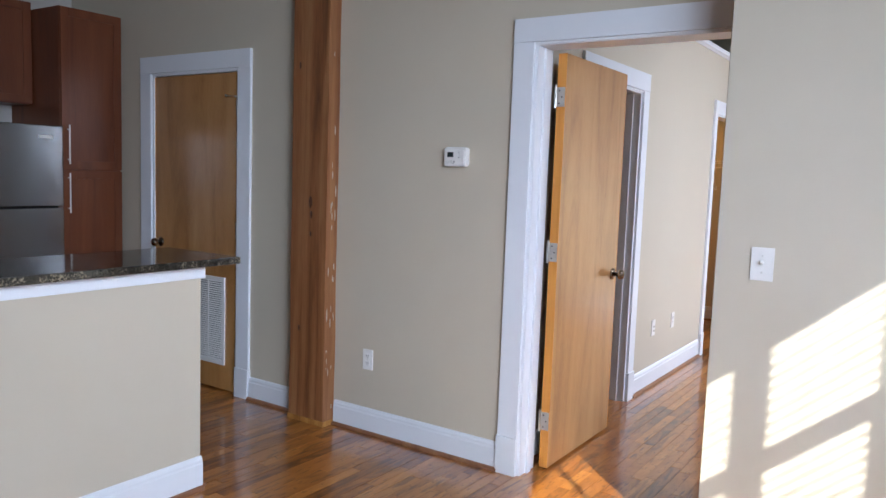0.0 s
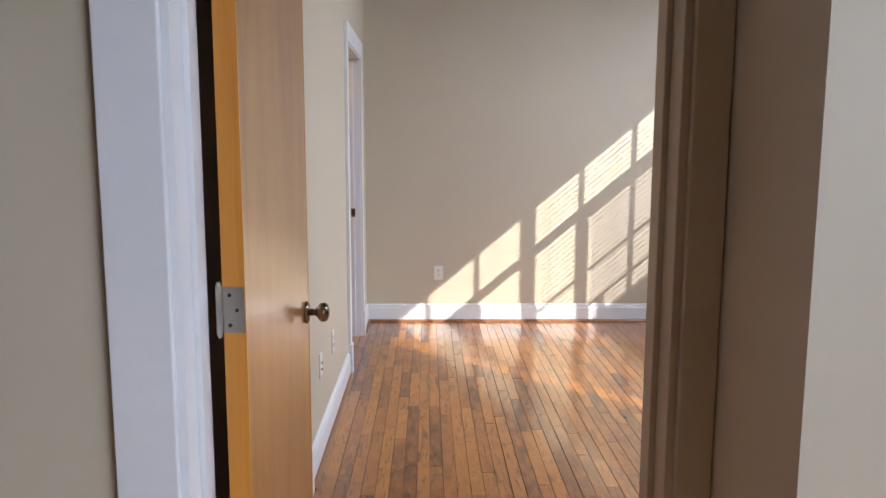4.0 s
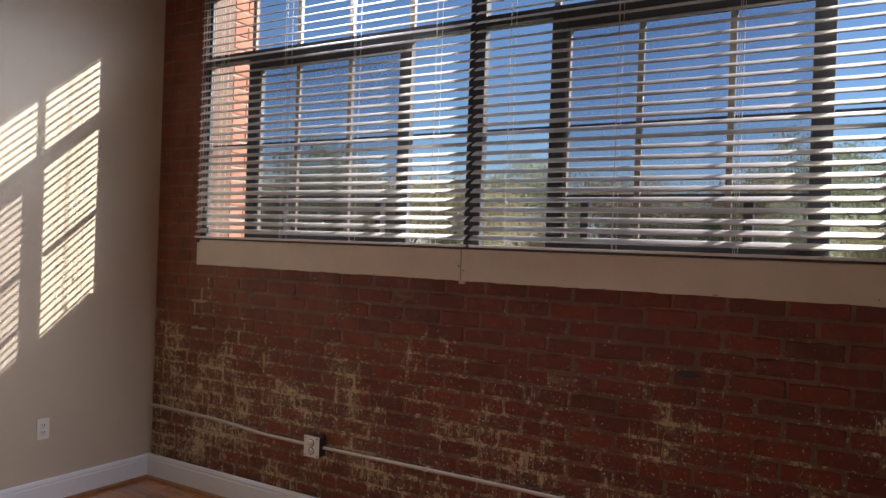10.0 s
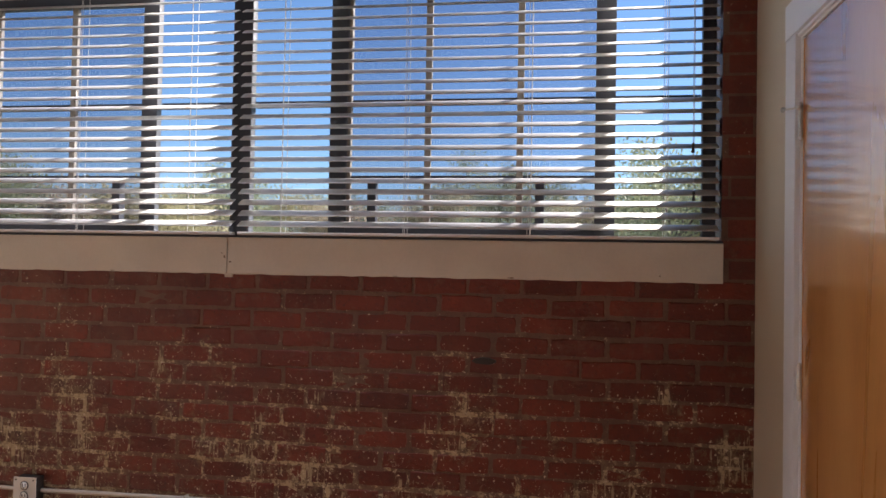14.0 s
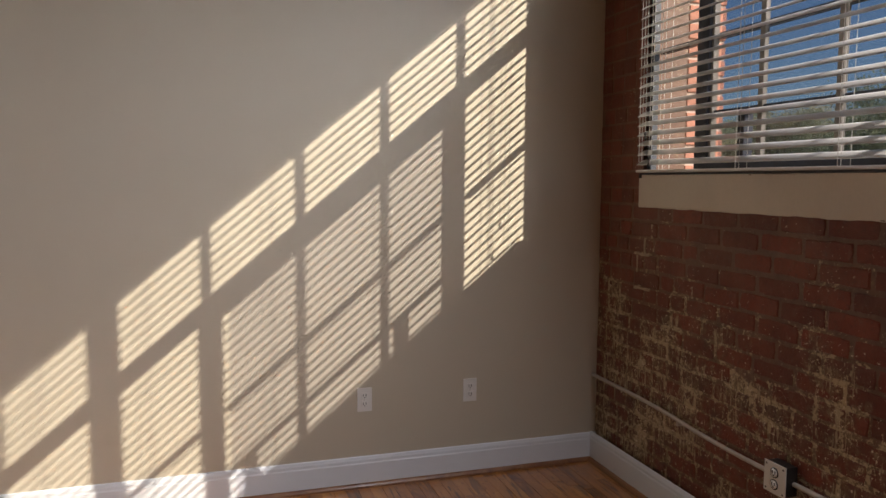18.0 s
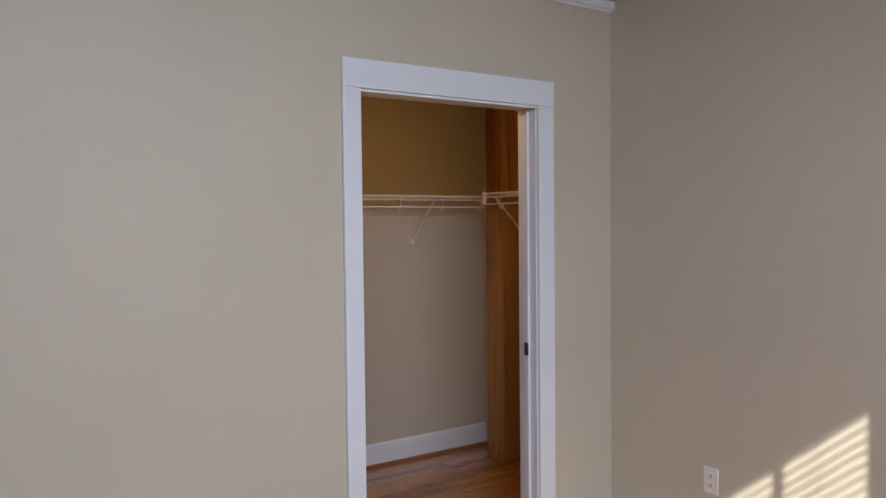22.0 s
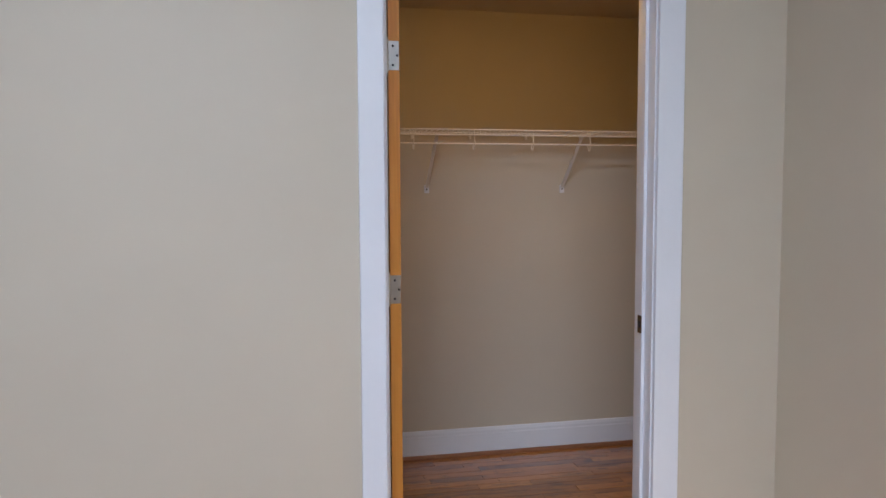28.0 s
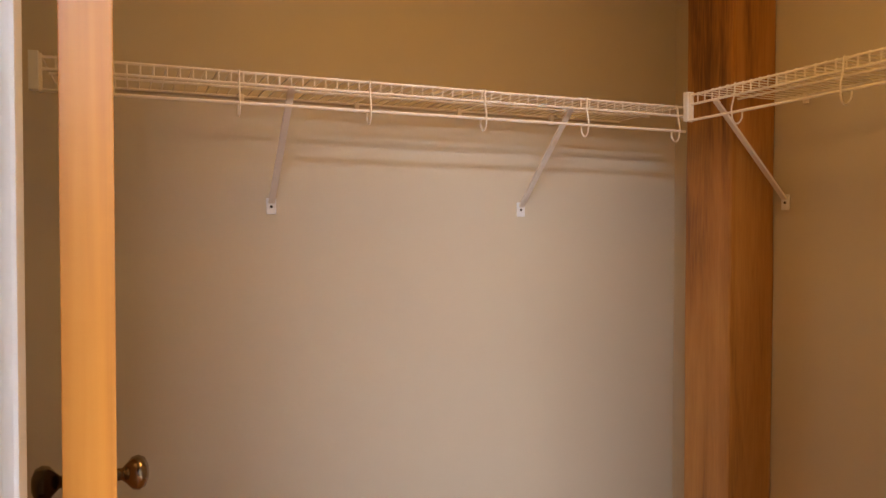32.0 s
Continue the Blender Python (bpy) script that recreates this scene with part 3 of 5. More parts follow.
def knob_parts(parent, x, z, y_face, sign):
    """A round rose, neck and oval knob on one face of a door leaf."""
    rose = part("knob_rose", lathe([(0.0, 0), (0.033, 0), (0.033, 0.004), (0.027, 0.010), (0.014, 0.012), (0.0, 0.012)], axis="y"), BRONZE, parent, at=Matrix.Translation((x, y_face, z)) @ Matrix.Rotation(0 if sign > 0 else math.pi, 4, "Z"))
    prof = [(0.0, 0.010), (0.011, 0.012), (0.010, 0.028), (0.016, 0.034), (0.027, 0.044), (0.029, 0.054), (0.024, 0.064), (0.012, 0.069), (0.0, 0.070)]
    part("knob", lathe(prof, axis="y"), BRONZE, rose, "antique nickel round knob")


def hinge_parts(parent, z, closed_face, on_edge=True, pin_side=1):
    """A butt hinge at the hinge edge of a leaf: plate with screws, and a knuckle."""
    h = part("hinge", boxes((-0.0022, 0.001, 0.0015 - closed_face, -0.001, z - 0.046, z + 0.046, 0.0009)), NICKEL, parent, "satin nickel butt hinge")
    bm = bmesh.new()
    for k in range(5):
        tube(bm, (-0.004, 0.006, z - 0.05 + 0.02 * k + 0.0008), (-0.004, 0.006, z - 0.03 + 0.02 * k - 0.0008), 0.0065, 12)
    tube(bm, (-0.004, 0.006, z - 0.055), (-0.004, 0.006, z + 0.056), 0.004, 10)
    part("knuckle", bm, NICKEL, h, smooth=False)
    for dz, dy in ((0.03, -0.014), (0.0, -0.028), (-0.03, -0.014)):
        part("screw", lathe([(0, 0), (0.004, 0), (0.0035, 0.0012), (0, 0.0012)], 10, "x"), SLOT, h, at=Matrix.Translation((-0.0036, dy, z + dz)))
    return h


def door(name, label, m, w, h, hinges=(0.25, 1.06, 1.83), knob=(-1, 1), z_knob=0.93, thick=0.044, veneer=None):
    """A flush door. The hinge edge is at the origin, the leaf runs along x and is so thick towards -y."""
    d = thing(name, label, "door", m, kind="structure")
    part("leaf", boxes((0.004, w - 0.004, -thick + 0.001, -0.001, 0.012, h, 0.001)), veneer or DOORW, d)
    part("edge_strip", boxes((0.0, 0.0045, -thick, 0.0, 0.012, h, 0.001)), DOOREDGE, d)
    part("edge_strip", boxes((w - 0.0045, w, -thick, 0.0, 0.012, h, 0.001)), DOOREDGE, d)
    for z in hinges:
        hinge_parts(d, z, thick)
    for s in knob:
        knob_parts(d, w - 0.062, z_knob, 0.0 if s > 0 else -thick, s)
    if knob:
        part("latch_plate", boxes((w - 0.001, w + 0.002, 0.009 - thick, -0.009, z_knob - 0.028, z_knob + 0.028, 0.0005)), NICKEL, d)
    return d


def mirrored(m):
    return m @ Matrix.Diagonal((1, -1, 1, 1))


# door frames
door_trim("door_trim_entry", "y", DY0, -1, DY1, ENTRY[0], ENTRY[1], ENTRY[3], "white painted casing of the bedroom door", cw=0.108, head=0.11, jt=0.016, cw2=0.064, right=PAINT)
door_trim("door_trim_utility", "y", DY0, -1, DY1, UTIL[0], UTIL[1], UTIL[3], "white painted casing of the grilled door", cw=0.115, head=0.11)
door_trim("door_trim_closet", "x", 0.0, 1, -0.12, CLO[0], CLO[1], CLO[3], "white painted casing of the closet doorway", cw=0.077, cw2=0.091, head=0.112, jt=0.006, stop=0.012)
door_trim("door_trim_bath", "x", 0.0, 1, -0.12, BATH[0], BATH[1], BATH[3], "white painted casing of the bathroom doorway", cw=0.1, head=0.112)
door_trim("door_trim_wide", "y", CY, 1, CY - 0.1, WC[0], WC[1], WC[3], "white painted casing of the wide closet", cw=0.1, head=0.11)

door("door_entry", "open honey-coloured veneered flush door with nickel knob", pose(0.093, DY1 + 0.004, 0, 0, 0, 90.3), 0.80, 2.055, hinges=(0.25, 1.10, 1.85))
door("door_closet", "open maple veneered door folded back into the closet", pose(-0.127, -1.332, 0, 0, 0, 182.6), 0.82, 2.01, hinges=(0.25, 1.063, 1.81), thick=0.036)
door("door_bath", "open veneered flush door standing inside the bathroom", mirrored(pose(-0.123, BATH[1] - 0.0, 0, 0, 0, 180)), 0.80, 2.01)
door("door_utility", "closed veneered flush door with a white return-air grille", pose(UTIL[1] - 0.022, DY0 + 0.003, 0, 0, 0, 180), 0.836, 2.045, knob=(1,))
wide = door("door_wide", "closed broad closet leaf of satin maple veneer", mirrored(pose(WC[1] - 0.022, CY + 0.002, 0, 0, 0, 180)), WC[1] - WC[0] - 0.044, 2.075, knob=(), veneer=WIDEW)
part("veneer_seam", boxes((0.589, 0.5903, -0.0015, -0.0002, 0.012, 2.074)), DOOREDGE, wide, "fine dark seam between two veneer sheets")

# baseboards with a stained shoe moulding
BASE = [(0.0, 0.0), (0.016, 0.0), (0.016, 0.112), (0.013, 0.118), (0.013, 0.130), (0.008, 0.142), (0.0, 0.146)]
SHOE = [(0.016, 0.0), (0.034, 0.0), (0.033, 0.008), (0.028, 0.016), (0.022, 0.019), (0.016, 0.02)]


def baseboard(x0, y0, x1, y1, tall=1.0):
    """A run along a wall from one floor point to the other, with the room on its right hand."""
    a, b = Vector((x0, y0, 0)), Vector((x1, y1, 0))
    ang = math.degrees(math.atan2(b.y - a.y, b.x - a.x)) - 90
    t = thing("baseboard", "white moulded baseboard with a stained shoe strip", "baseboard", pose(x0, y0, 0, 0, 0, ang), kind="structure")
    part("board", extrude_profile([(p, q * tall) for p, q in BASE], (b - a).length), TRIM, t)
    part("shoe_strip", extrude_profile(SHOE, (b - a).length), SHOEW, t, "stained wooden shoe strip")


baseboard(0.0, CLO[1] + 0.1, 0.0, 0.0)
baseboard(0.0, BATH[1] + 0.105, 0.0, CLO[0] - 0.1)
baseboard(0.0, 0.0, BX, 0.0)
baseboard(BX - 0.02, 0.0, BX - 0.02, CY, 1.03)
baseboard(BX, CY, WC[1] + 0.105, CY)
baseboard(WC[0] - 0.105, CY, 1.155, CY)
baseboard(1.085, -4.10, 1.085, DY1)
baseboard(-1.15, DY0, ENTRY[0] - 0.104, DY0)
baseboard(UTIL[1] + 0.12, DY0, -1.44, DY0)
baseboard(1.006, SY, BX, SY)
baseboard(-1.50, -2.0, -1.50, 0.34)
baseboard(-1.05, 0.34, -0.12, 0.34)
baseboard(0.0, DY1, 0.0, BATH[0] - 0.105)

# white cap on the low partition
solid("wall_cap", moved(extrude_profile([(-0.145, 0.012), (0.03, 0.012), (0.033, 0.018), (0.033, 0.042), (0.028, 0.05), (-0.145, 0.05)], -DY1 - 0.002), Matrix.Translation((0, DY1, 2.515))), TRIM, "white moulded cap board on the low wall", "wall cap")
solid("cap_moulding", moved(extrude_profile([(0.0, 0.0), (0.012, 0.0), (0.022, 0.012), (0.0, 0.012)], -DY1 - 0.002), Matrix.Translation((0, DY1, 2.515))), TRIM, "small white bed moulding under the cap", "moulding")

# ---- window ----


def window(name, label, m):
    """Steel-look sash window: outer frame, mullion, transom and two opening sashes with light muntins. Local origin at the middle of its foot; y along it."""
    w = thing(name, label, "window", m, kind="structure")
    L, H = 1.8675, 1.525

    def bar(n, y0, y1, z0, z1, mat=FRAMEB, x0=0.0, x1=0.03, lab="", par=None):
        return part(n, boxes((x0, x1, y0, y1, z0, z1, 0.003)), mat, par or w, lab)

    for s in (-1, 1):
        bar("frame_side", *sorted((s * (L - 0.05), s * L)), 0, H)
    bar("frame_head", -L + 0.05, L - 0.05, H - 0.045, H)
    bar("frame_foot", -L + 0.05, L - 0.05, 0, 0.02)
    bar("mullion", -0.042, 0.042, 0.02, H - 0.045, x0=-0.005, x1=0.04)
    for s in (-1, 1):
        a, b = (0.042, L - 0.05)
        e0, e1 = (0.375, 1.50)   # sash edges from the mullion

        def span(u, v):
            return sorted((s * u, s * v))

        bar("transom", *span(a, b), 1.04, 1.09, x1=0.054)
        bar("sash", *span(e0, e0 + 0.07), 0.02, 1.04, x0=-0.002, x1=0.034)
        bar("stile", *span(e1 - 0.075, e1), 0.02, 1.04, x0=-0.002, x1=0.034)
        bar("rail", *span(e0 + 0.07, e1 - 0.075), 0.982, 1.04, x0=-0.002, x1=0.056)
        bar("rail", *span(e0 + 0.07, e1 - 0.075), 0.230, 0.256, x0=0.020, x1=0.035)
        bar("rail", *span(e0 + 0.07, e1 - 0.075), 0.02, 0.045, x0=-0.002, x1=0.034)
        for u in (e0 + 0.16, e1 - 0.30):
            bar("stay", *span(u, u + 0.035), 0.045, 0.235, x0=-0.002, x1=0.04)
        for u in (0.76, 1.125):
            bar("muntin", *span(u, u + 0.026), 0.046, 0.982, FRAMEL, 0.014, 0.034, "weathered pale muntin")
        # pale strip: the sunlit south edge of the stile, put in as colour
        u = e0 + 0.071 if s < 0 else e1 - 0.090
        bar("sunlit_edge", *span(u, u + 0.014), 0.05, 0.981, FRAMEL, 0.010, 0.036, "weathered pale bead")
        for u0, u1 in ((a, e0), (e0 + 0.07, e1 - 0.075), (e1, b)):
            bar("glazing_bar", *span(u0, u1), 0.54, 0.565, FRAMEB, 0.034, 0.056)
        for u in (e0, 0.76, 1.125, e1 - 0.03):
            bar("muntin", *span(u, u + 0.028), 1.09, H - 0.045, FRAMEL, 0.014, 0.034, "weathered pale muntin")
        us = [(a, e0), (e0 + 0.07, 0.76), (0.786, 1.125), (1.151, e1 - 0.075), (e1, b)]
        for u0, u1 in us:
            for z0, z1 in ((0.02, 0.54), (0.565, 1.04)):
                g = part("pane", boxes((0.026, 0.029, *span(u0, u1), z0, z1)), GLASS, w)
                g.visible_shadow = False
        for u0, u1 in ((a, e0), (e0 + 0.028, 0.76), (0.788, 1.125), (1.153, e1 - 0.03), (e1 - 0.002, b)):
            g = part("pane", boxes((0.026, 0.029, *span(u0, u1), 1.09, H - 0.045)), GLASS, w)
            g.visible_shadow = False
        part("insect_screen", boxes((0.058, 0.0585, *span(e0 + 0.07, e1 - 0.075), 0.046, 0.982)), SCREEN, w, "grey insect screen")
    return w


window("window_1", "wide dark-framed factory window with pale muntins", pose(BX + 0.018, -2.235, WIN[2]))
# added out of view to block sun above the frame in the heightened opening
solid("lintel", boxes((BX + 0.004, BX + 0.06, LWIN[0], LWIN[1], 3.011, LWIN[3])), MORTAR, "unseen band blocking sun above the living room window", "lintel")
window("window_2", "wide dark-framed factory window with pale muntins", pose(BX + 0.018, -7.392, LWIN[2]))


def slat_mesh(length):
    """A shallow curved slat, 50 mm deep."""
    bm = bmesh.new()
    rows = []
    for k in range(5):
        u = -0.025 + 0.0125 * k
        h = 0.0018 * (1 - (u / 0.025) ** 2)
        rows.append([bm.verts.new((u, y, h + d)) for y, d in ((-length / 2, 0.0008), (length / 2, 0.0008), (length / 2, -0.0008), (-length / 2, -0.0008))])
    for p, q in zip(rows, rows[1:]):
        for k in range(4):
            bm.faces.new((p[k], p[(k + 1) % 4], q[(k + 1) % 4], q[k]))
    bm.faces.new(rows[0])
    bm.faces.new(rows[-1][::-1])
    bmesh.ops.recalc_face_normals(bm, faces=bm.faces)
    return mesh_of("slat", bm, SLAT, True)


def blind(label, x, y, length, z0, z1, wand):
    b = thing("venetian_blind", label, "blind", pose(x, y, 0), group="window blinds")
    me = slat_mesh(length)
    part("headrail", boxes((-0.03, 0.03, -length / 2, length / 2, z1, z1 + 0.045, 0.003)), SLAT, b)
    part("bottom_rail", boxes((-0.026, 0.026, -length / 2, length / 2, z0 - 0.018, z0 - 0.006, 0.004)), SLAT, b)
    n = int((z1 - z0 - 0.02) / 0.0434)
    rnd = random.Random(int(length * 1000 + y * 10))
    for k in range(n):
        o = new("slat", me)
        o.parent = b
        tilt = 29.5 + rnd.uniform(-0.8, 0.8)
        o.matrix_basis = pose(rnd.uniform(-0.001, 0.001), rnd.uniform(-0.002, 0.002), z0 + 0.028 + 0.0434 * k + rnd.uniform(-0.0005, 0.0005), rnd.uniform(-0.04, 0.04), -tilt, 0)
    for u in (-0.40, -0.13, 0.13, 0.40):
        for dx in (-0.026, 0.026):
            part("ladder_cord", tubes(((dx, u * length, z0 - 0.01), (dx, u * length, z1 + 0.01), 0.0011), seg=5), CORD, b)
        part("lift_cord", tubes(((0, u * length + 0.012, z0 - 0.01), (0, u * length + 0.012, z1), 0.0010), seg=5), CORD, b)
    return b


blind("white venetian blind with open tilted slats", BX - 0.016, -1.305, 1.835, 1.512, 2.957, 1)
blind("white venetian blind with open tilted slats and pull cords", BX - 0.016, -3.178, 1.855, 1.512, 2.957, -1)
blind("white venetian blind with open tilted slats", BX - 0.016, -6.46, 1.835, 1.512, 2.957, 1)
blind("white venetian blind with open tilted slats", BX - 0.016, -8.335, 1.855, 1.512, 2.957, -1)

# ---- window sill ----
sill = thing("window_sill", "thick cream-painted sill board, chipped at its joint", "window sill", kind="structure")
for a, b in ((-4.125, -2.203), (-2.199, -0.38)):
    bm = boxes((BX - 0.018, BX + 0.045, a, b, 1.337, 1.484, 0.004))
    bmesh.ops.subdivide_edges(bm, edges=[e for e in bm.edges if abs(e.verts[0].co.y - e.verts[1].co.y) > 1], cuts=40)
    rs = random.Random(int(-a * 10))
    for v in bm.verts:
        if v.co.z < 1.36 and v.co.x < BX:
            v.co.z += rs.uniform(-0.003, 0.002)
    part("sill_board", bm, SILL, sill)
part("paint_drip", boxes((BX - 0.014, BX + 0.01, -2.222, -2.19, 1.322, 1.338, 0.004)), SILL, sill, "lump of old cream paint")
part("sill_cap", boxes((BX - 0.022, BX + 0.045, -4.122, -0.383, 1.4845, 1.4925, 0.002)), FRAMEB, sill, "dark sill edge under the blind")
part("sill_clip", boxes((BX - 0.026, BX - 0.018, -0.402, -0.388, 1.468, 1.486, 0.002)), IRON, sill)
chip = surface("bare_wood_chip", (0.16, 0.11, 0.075), 0.8, var=0.3, scale=60, fine=200, bump=0.2)
rs = random.Random(31)
for y, z, w, h in ((-2.19, 1.405, 0.010, 0.016), (-2.215, 1.385, 0.014, 0.008), (-2.178, 1.42, 0.006, 0.006), (-1.12, 1.48, 0.02, 0.004), (-3.35, 1.342, 0.03, 0.005), (-2.9, 1.34, 0.02, 0.004), (-1.7, 1.341, 0.025, 0.004), (-3.9, 1.36, 0.006, 0.008)):
    pts = [(math.cos(a) * w * rs.uniform(0.6, 1.1) / 2, math.sin(a) * h * rs.uniform(0.6, 1.1) / 2) for a in (0, 0.8, 1.7, 2.5, 3.3, 4.2, 5.2)]
    bm = bmesh.new()
    front = [bm.verts.new((BX - 0.0188, y + p, z + q)) for p, q in pts]
    back = [bm.verts.new((BX - 0.0165, y + p * 1.2, z + q * 1.2)) for p, q in pts]
    bm.faces.new(front)
    for k in range(7):
        bm.faces.new((front[k], back[k], back[(k + 1) % 7], front[(k + 1) % 7]))
    bmesh.ops.recalc_face_normals(bm, faces=bm.faces)
    part("paint_chip", bm, chip, sill, "dark chip in the cream paint")
# outer reveal of pale sunlit brick
rv = thing("window_reveal", "sunlit outer brick reveal beside the window", "brick reveal", kind="structure")
for yy in (WIN[1], LWIN[1]):
    z = 1.30
    k = 0
    while z < 3.2:
        x0 = BX + 0.222
        part("brick", boxes((x0, x0 + (0.20 if k % 2 else 0.10), yy - 0.004, yy + 0.2, z, z + 0.067, 0.004)), OUTBRICK, rv)
        if k % 2 == 0:
            part("brick", boxes((x0 + 0.11, x0 + 0.20, yy - 0.004, yy + 0.2, z, z + 0.067, 0.004)), OUTBRICK, rv)
        z += 0.0815
        k += 1
    part("mortar_bed", boxes((x0, x0 + 0.198, yy + 0.004, yy + 0.21, 1.28, 3.25)), surface("pale_outer_mortar", (0.55, 0.44, 0.37), 0.9, var=0.2, scale=10, fine=80, bump=0.2), rv)

# blind pull cords with tassels


def pull_cord(label, y, cords, ends):
    t = thing("pull_cord", label, "cord", pose(BX - 0.05, y, 0))
    for dy, z in cords:
        part("cord", tubes(((0, dy, z + 0.02), (0, dy, 2.93), 0.0012), seg=5), CORD, t)
        if z in ends:
            part("tassel", lathe([(0, -0.018), (0.007, -0.016), (0.005, -0.004), (0.003, 0.004), (0.006, 0.010), (0.004, 0.018), (0, 0.02)], 10), IRON, t, at=Matrix.Translation((0, dy, z)), smooth=True)
    return t


pull_cord("thin blind pull cords with small dark tassels", -4.012, ((0.0, 1.655), (0.004, 1.83)), (1.655, 1.83))
pull_cord("bunch of white blind cords with two dark tassels", -0.47, ((0.0, 1.654), (-0.035, 1.540), (-0.052, 1.52), (0.022, 1.52), (0.045, 1.52)), (1.654, 1.540))

# ---- electrical plates ----


def outlet(label, m):
    """A duplex outlet, its face towards -y."""
    t = thing("wall_outlet", label, "outlet", m, group="wall outlets")
    part("cover_plate", boxes((-0.035, 0.035, -0.006, 0, -0.057, 0.057, 0.002)), PLASTIC, t)
    for z in (-0.02, 0.02):
        r = part("receptacle", boxes((-0.016, 0.016, -0.0085, -0.005, z - 0.014, z + 0.014, 0.002)), PLASTIC, t)
        for x, w in ((-0.0065, 0.0028), (0.0065, 0.0034)):
            part("slot", boxes((x - w / 2, x + w / 2, -0.0092, -0.0086, z - 0.003, z + 0.008)), SLOT, r)
        part("ground_hole", boxes((-0.0022, 0.0022, -0.0092, -0.0086, z - 0.0105, z - 0.006, 0.0005)), SLOT, r)
    part("screw", lathe([(0, 0), (0.003, 0), (0.002, 0.001), (0, 0.001)], 10, "y"), NICKEL, t, at=pose(0, -0.006, 0, 0, 0, 180))
    return t


out0 = outlet("white duplex outlet plate on a beige wall", pose(-0.91, DY0, 0.42))
for m in (pose(0.582, 0, 0.398), pose(2.425, 0, 0.42), pose(2.953, 0, 0.425), pose(0, -2.20, 0.415, 0, 0, 90)):
    copy_thing(out0, m)
cx = thing("cable_plate", "white cable outlet plate low on the wall", "wall plate", pose(0, -2.64, 0.42, 0, 0, 90))
part("cover_plate", boxes((-0.035, 0.035, -0.006, 0, -0.057, 0.057, 0.002)), PLASTIC, cx)
part("coax_jack", lathe([(0, 0), (0.006, 0), (0.006, 0.008), (0.003, 0.009), (0, 0.009)], 10, "y"), NICKEL, cx, at=pose(0, -0.006, 0.01, 0, 0, 180))
part("coax_jack", lathe([(0, 0), (0.006, 0), (0.006, 0.008), (0.003, 0.009), (0, 0.009)], 10, "y"), NICKEL, cx, at=pose(0, -0.006, -0.02, 0, 0, 180))


def switch(label, m, gangs):
    t = thing("light_switch", label, "switch", m)
    w = 0.039 + 0.0265 * (gangs - 1)
    part("cover_plate", boxes((-w, w, -0.006, 0, -0.060, 0.060, 0.002)), PLASTIC, t)
    for g in range(gangs):
        x = (g - (gangs - 1) / 2) * 0.046
        part("toggle_frame", boxes((x - 0.0058, x + 0.0058, -0.0068, -0.0058, -0.0125, 0.0125)), PLASTIC, t)
        part("toggle", moved(boxes((-0.004, 0.004, -0.016, 0, -0.006, 0.006, 0.0015)), pose(x, -0.006, 0.003, -28)), PLASTIC, t)
        for z in (-0.03, 0.03):
            part("screw", lathe([(0, 0), (0.0032, 0), (0.002, 0.001), (0, 0.001)], 10, "y"), NICKEL, t, at=pose(x, -0.006, z, 0, 0, 180))
    return t


switch("white single toggle switch on a sunlit wall", pose(1.168, SY, 1.182), 1)
switch("white double toggle switch plate in shade", pose(1.085, -4.305, 1.107, 0, 0, -90), 2)

th = thing("thermostat", "white digital thermostat with a small dark display", "thermostat", pose(-0.359, DY0, 1.55) @ Matrix.Diagonal((0.96, 1, 0.88, 1)))
part("wall_plate", boxes((-0.068, 0.068, -0.006, 0, -0.046, 0.046, 0.002)), PLASTIC, th)
bm = boxes((-0.069, 0.069, -0.034, -0.006, -0.057, 0.057, 0.012))
for v in bm.verts:
    v.co.z *= 1 - 0.05 * (abs(v.co.x) / 0.069) ** 3
    if v.co.y < -0.02 and v.co.z > 0.03:
        v.co.z -= 0.007
part("case", bm, PLASTIC, th, smooth=False)
part("side_grip", boxes((0.048, 0.058, -0.0352, -0.0335, -0.040, 0.036, 0.0008)), PLASTIC, th)
sc = part("display_bezel", boxes((-0.050, -0.004, -0.0352, -0.0338, -0.006, 0.030, 0.0006)), PLASTIC, th)
part("display", boxes((-0.046, -0.008, -0.0358, -0.0351, -0.002, 0.026)), LCD, sc, "dark liquid crystal display")
for z in (0.024, -0.004):
    b_ = part("button", lathe([(0, 0), (0.0065, 0), (0.0065, 0.002), (0.004, 0.003), (0, 0.003)], 16, "y"), PLASTIC, th, at=pose(0.027, -0.034, z, 0, 0, 180))
    part("button_mark", lathe([(0, 0), (0.0022, 0), (0.0022, 0.0006), (0, 0.0006)], 8, "y"), SLOT, b_, at=pose(0, 0.0032, 0))
for x, w in ((-0.042, 0.008), (-0.012, 0.011)):
    g = part("slide_slot", boxes((x - w, x + w, -0.0350, -0.0338, -0.032, -0.024, 0.0008)), SLOT, th)
    part("slide_switch", boxes((x - 0.005, x + 0.005, -0.0375, -0.0349, -0.0315, -0.0245, 0.0008)), PLASTIC, g)
    part("legend_bar", boxes((x - w, x + w, -0.0343, -0.0339, -0.038, -0.0365)), SLOT, th)

# conduit and boxes on the brick
CZ = 0.418
cd = thing("conduit", "cream-painted steel conduit along the brick wall", "conduit", pose(BX - 0.022, 0, 0))


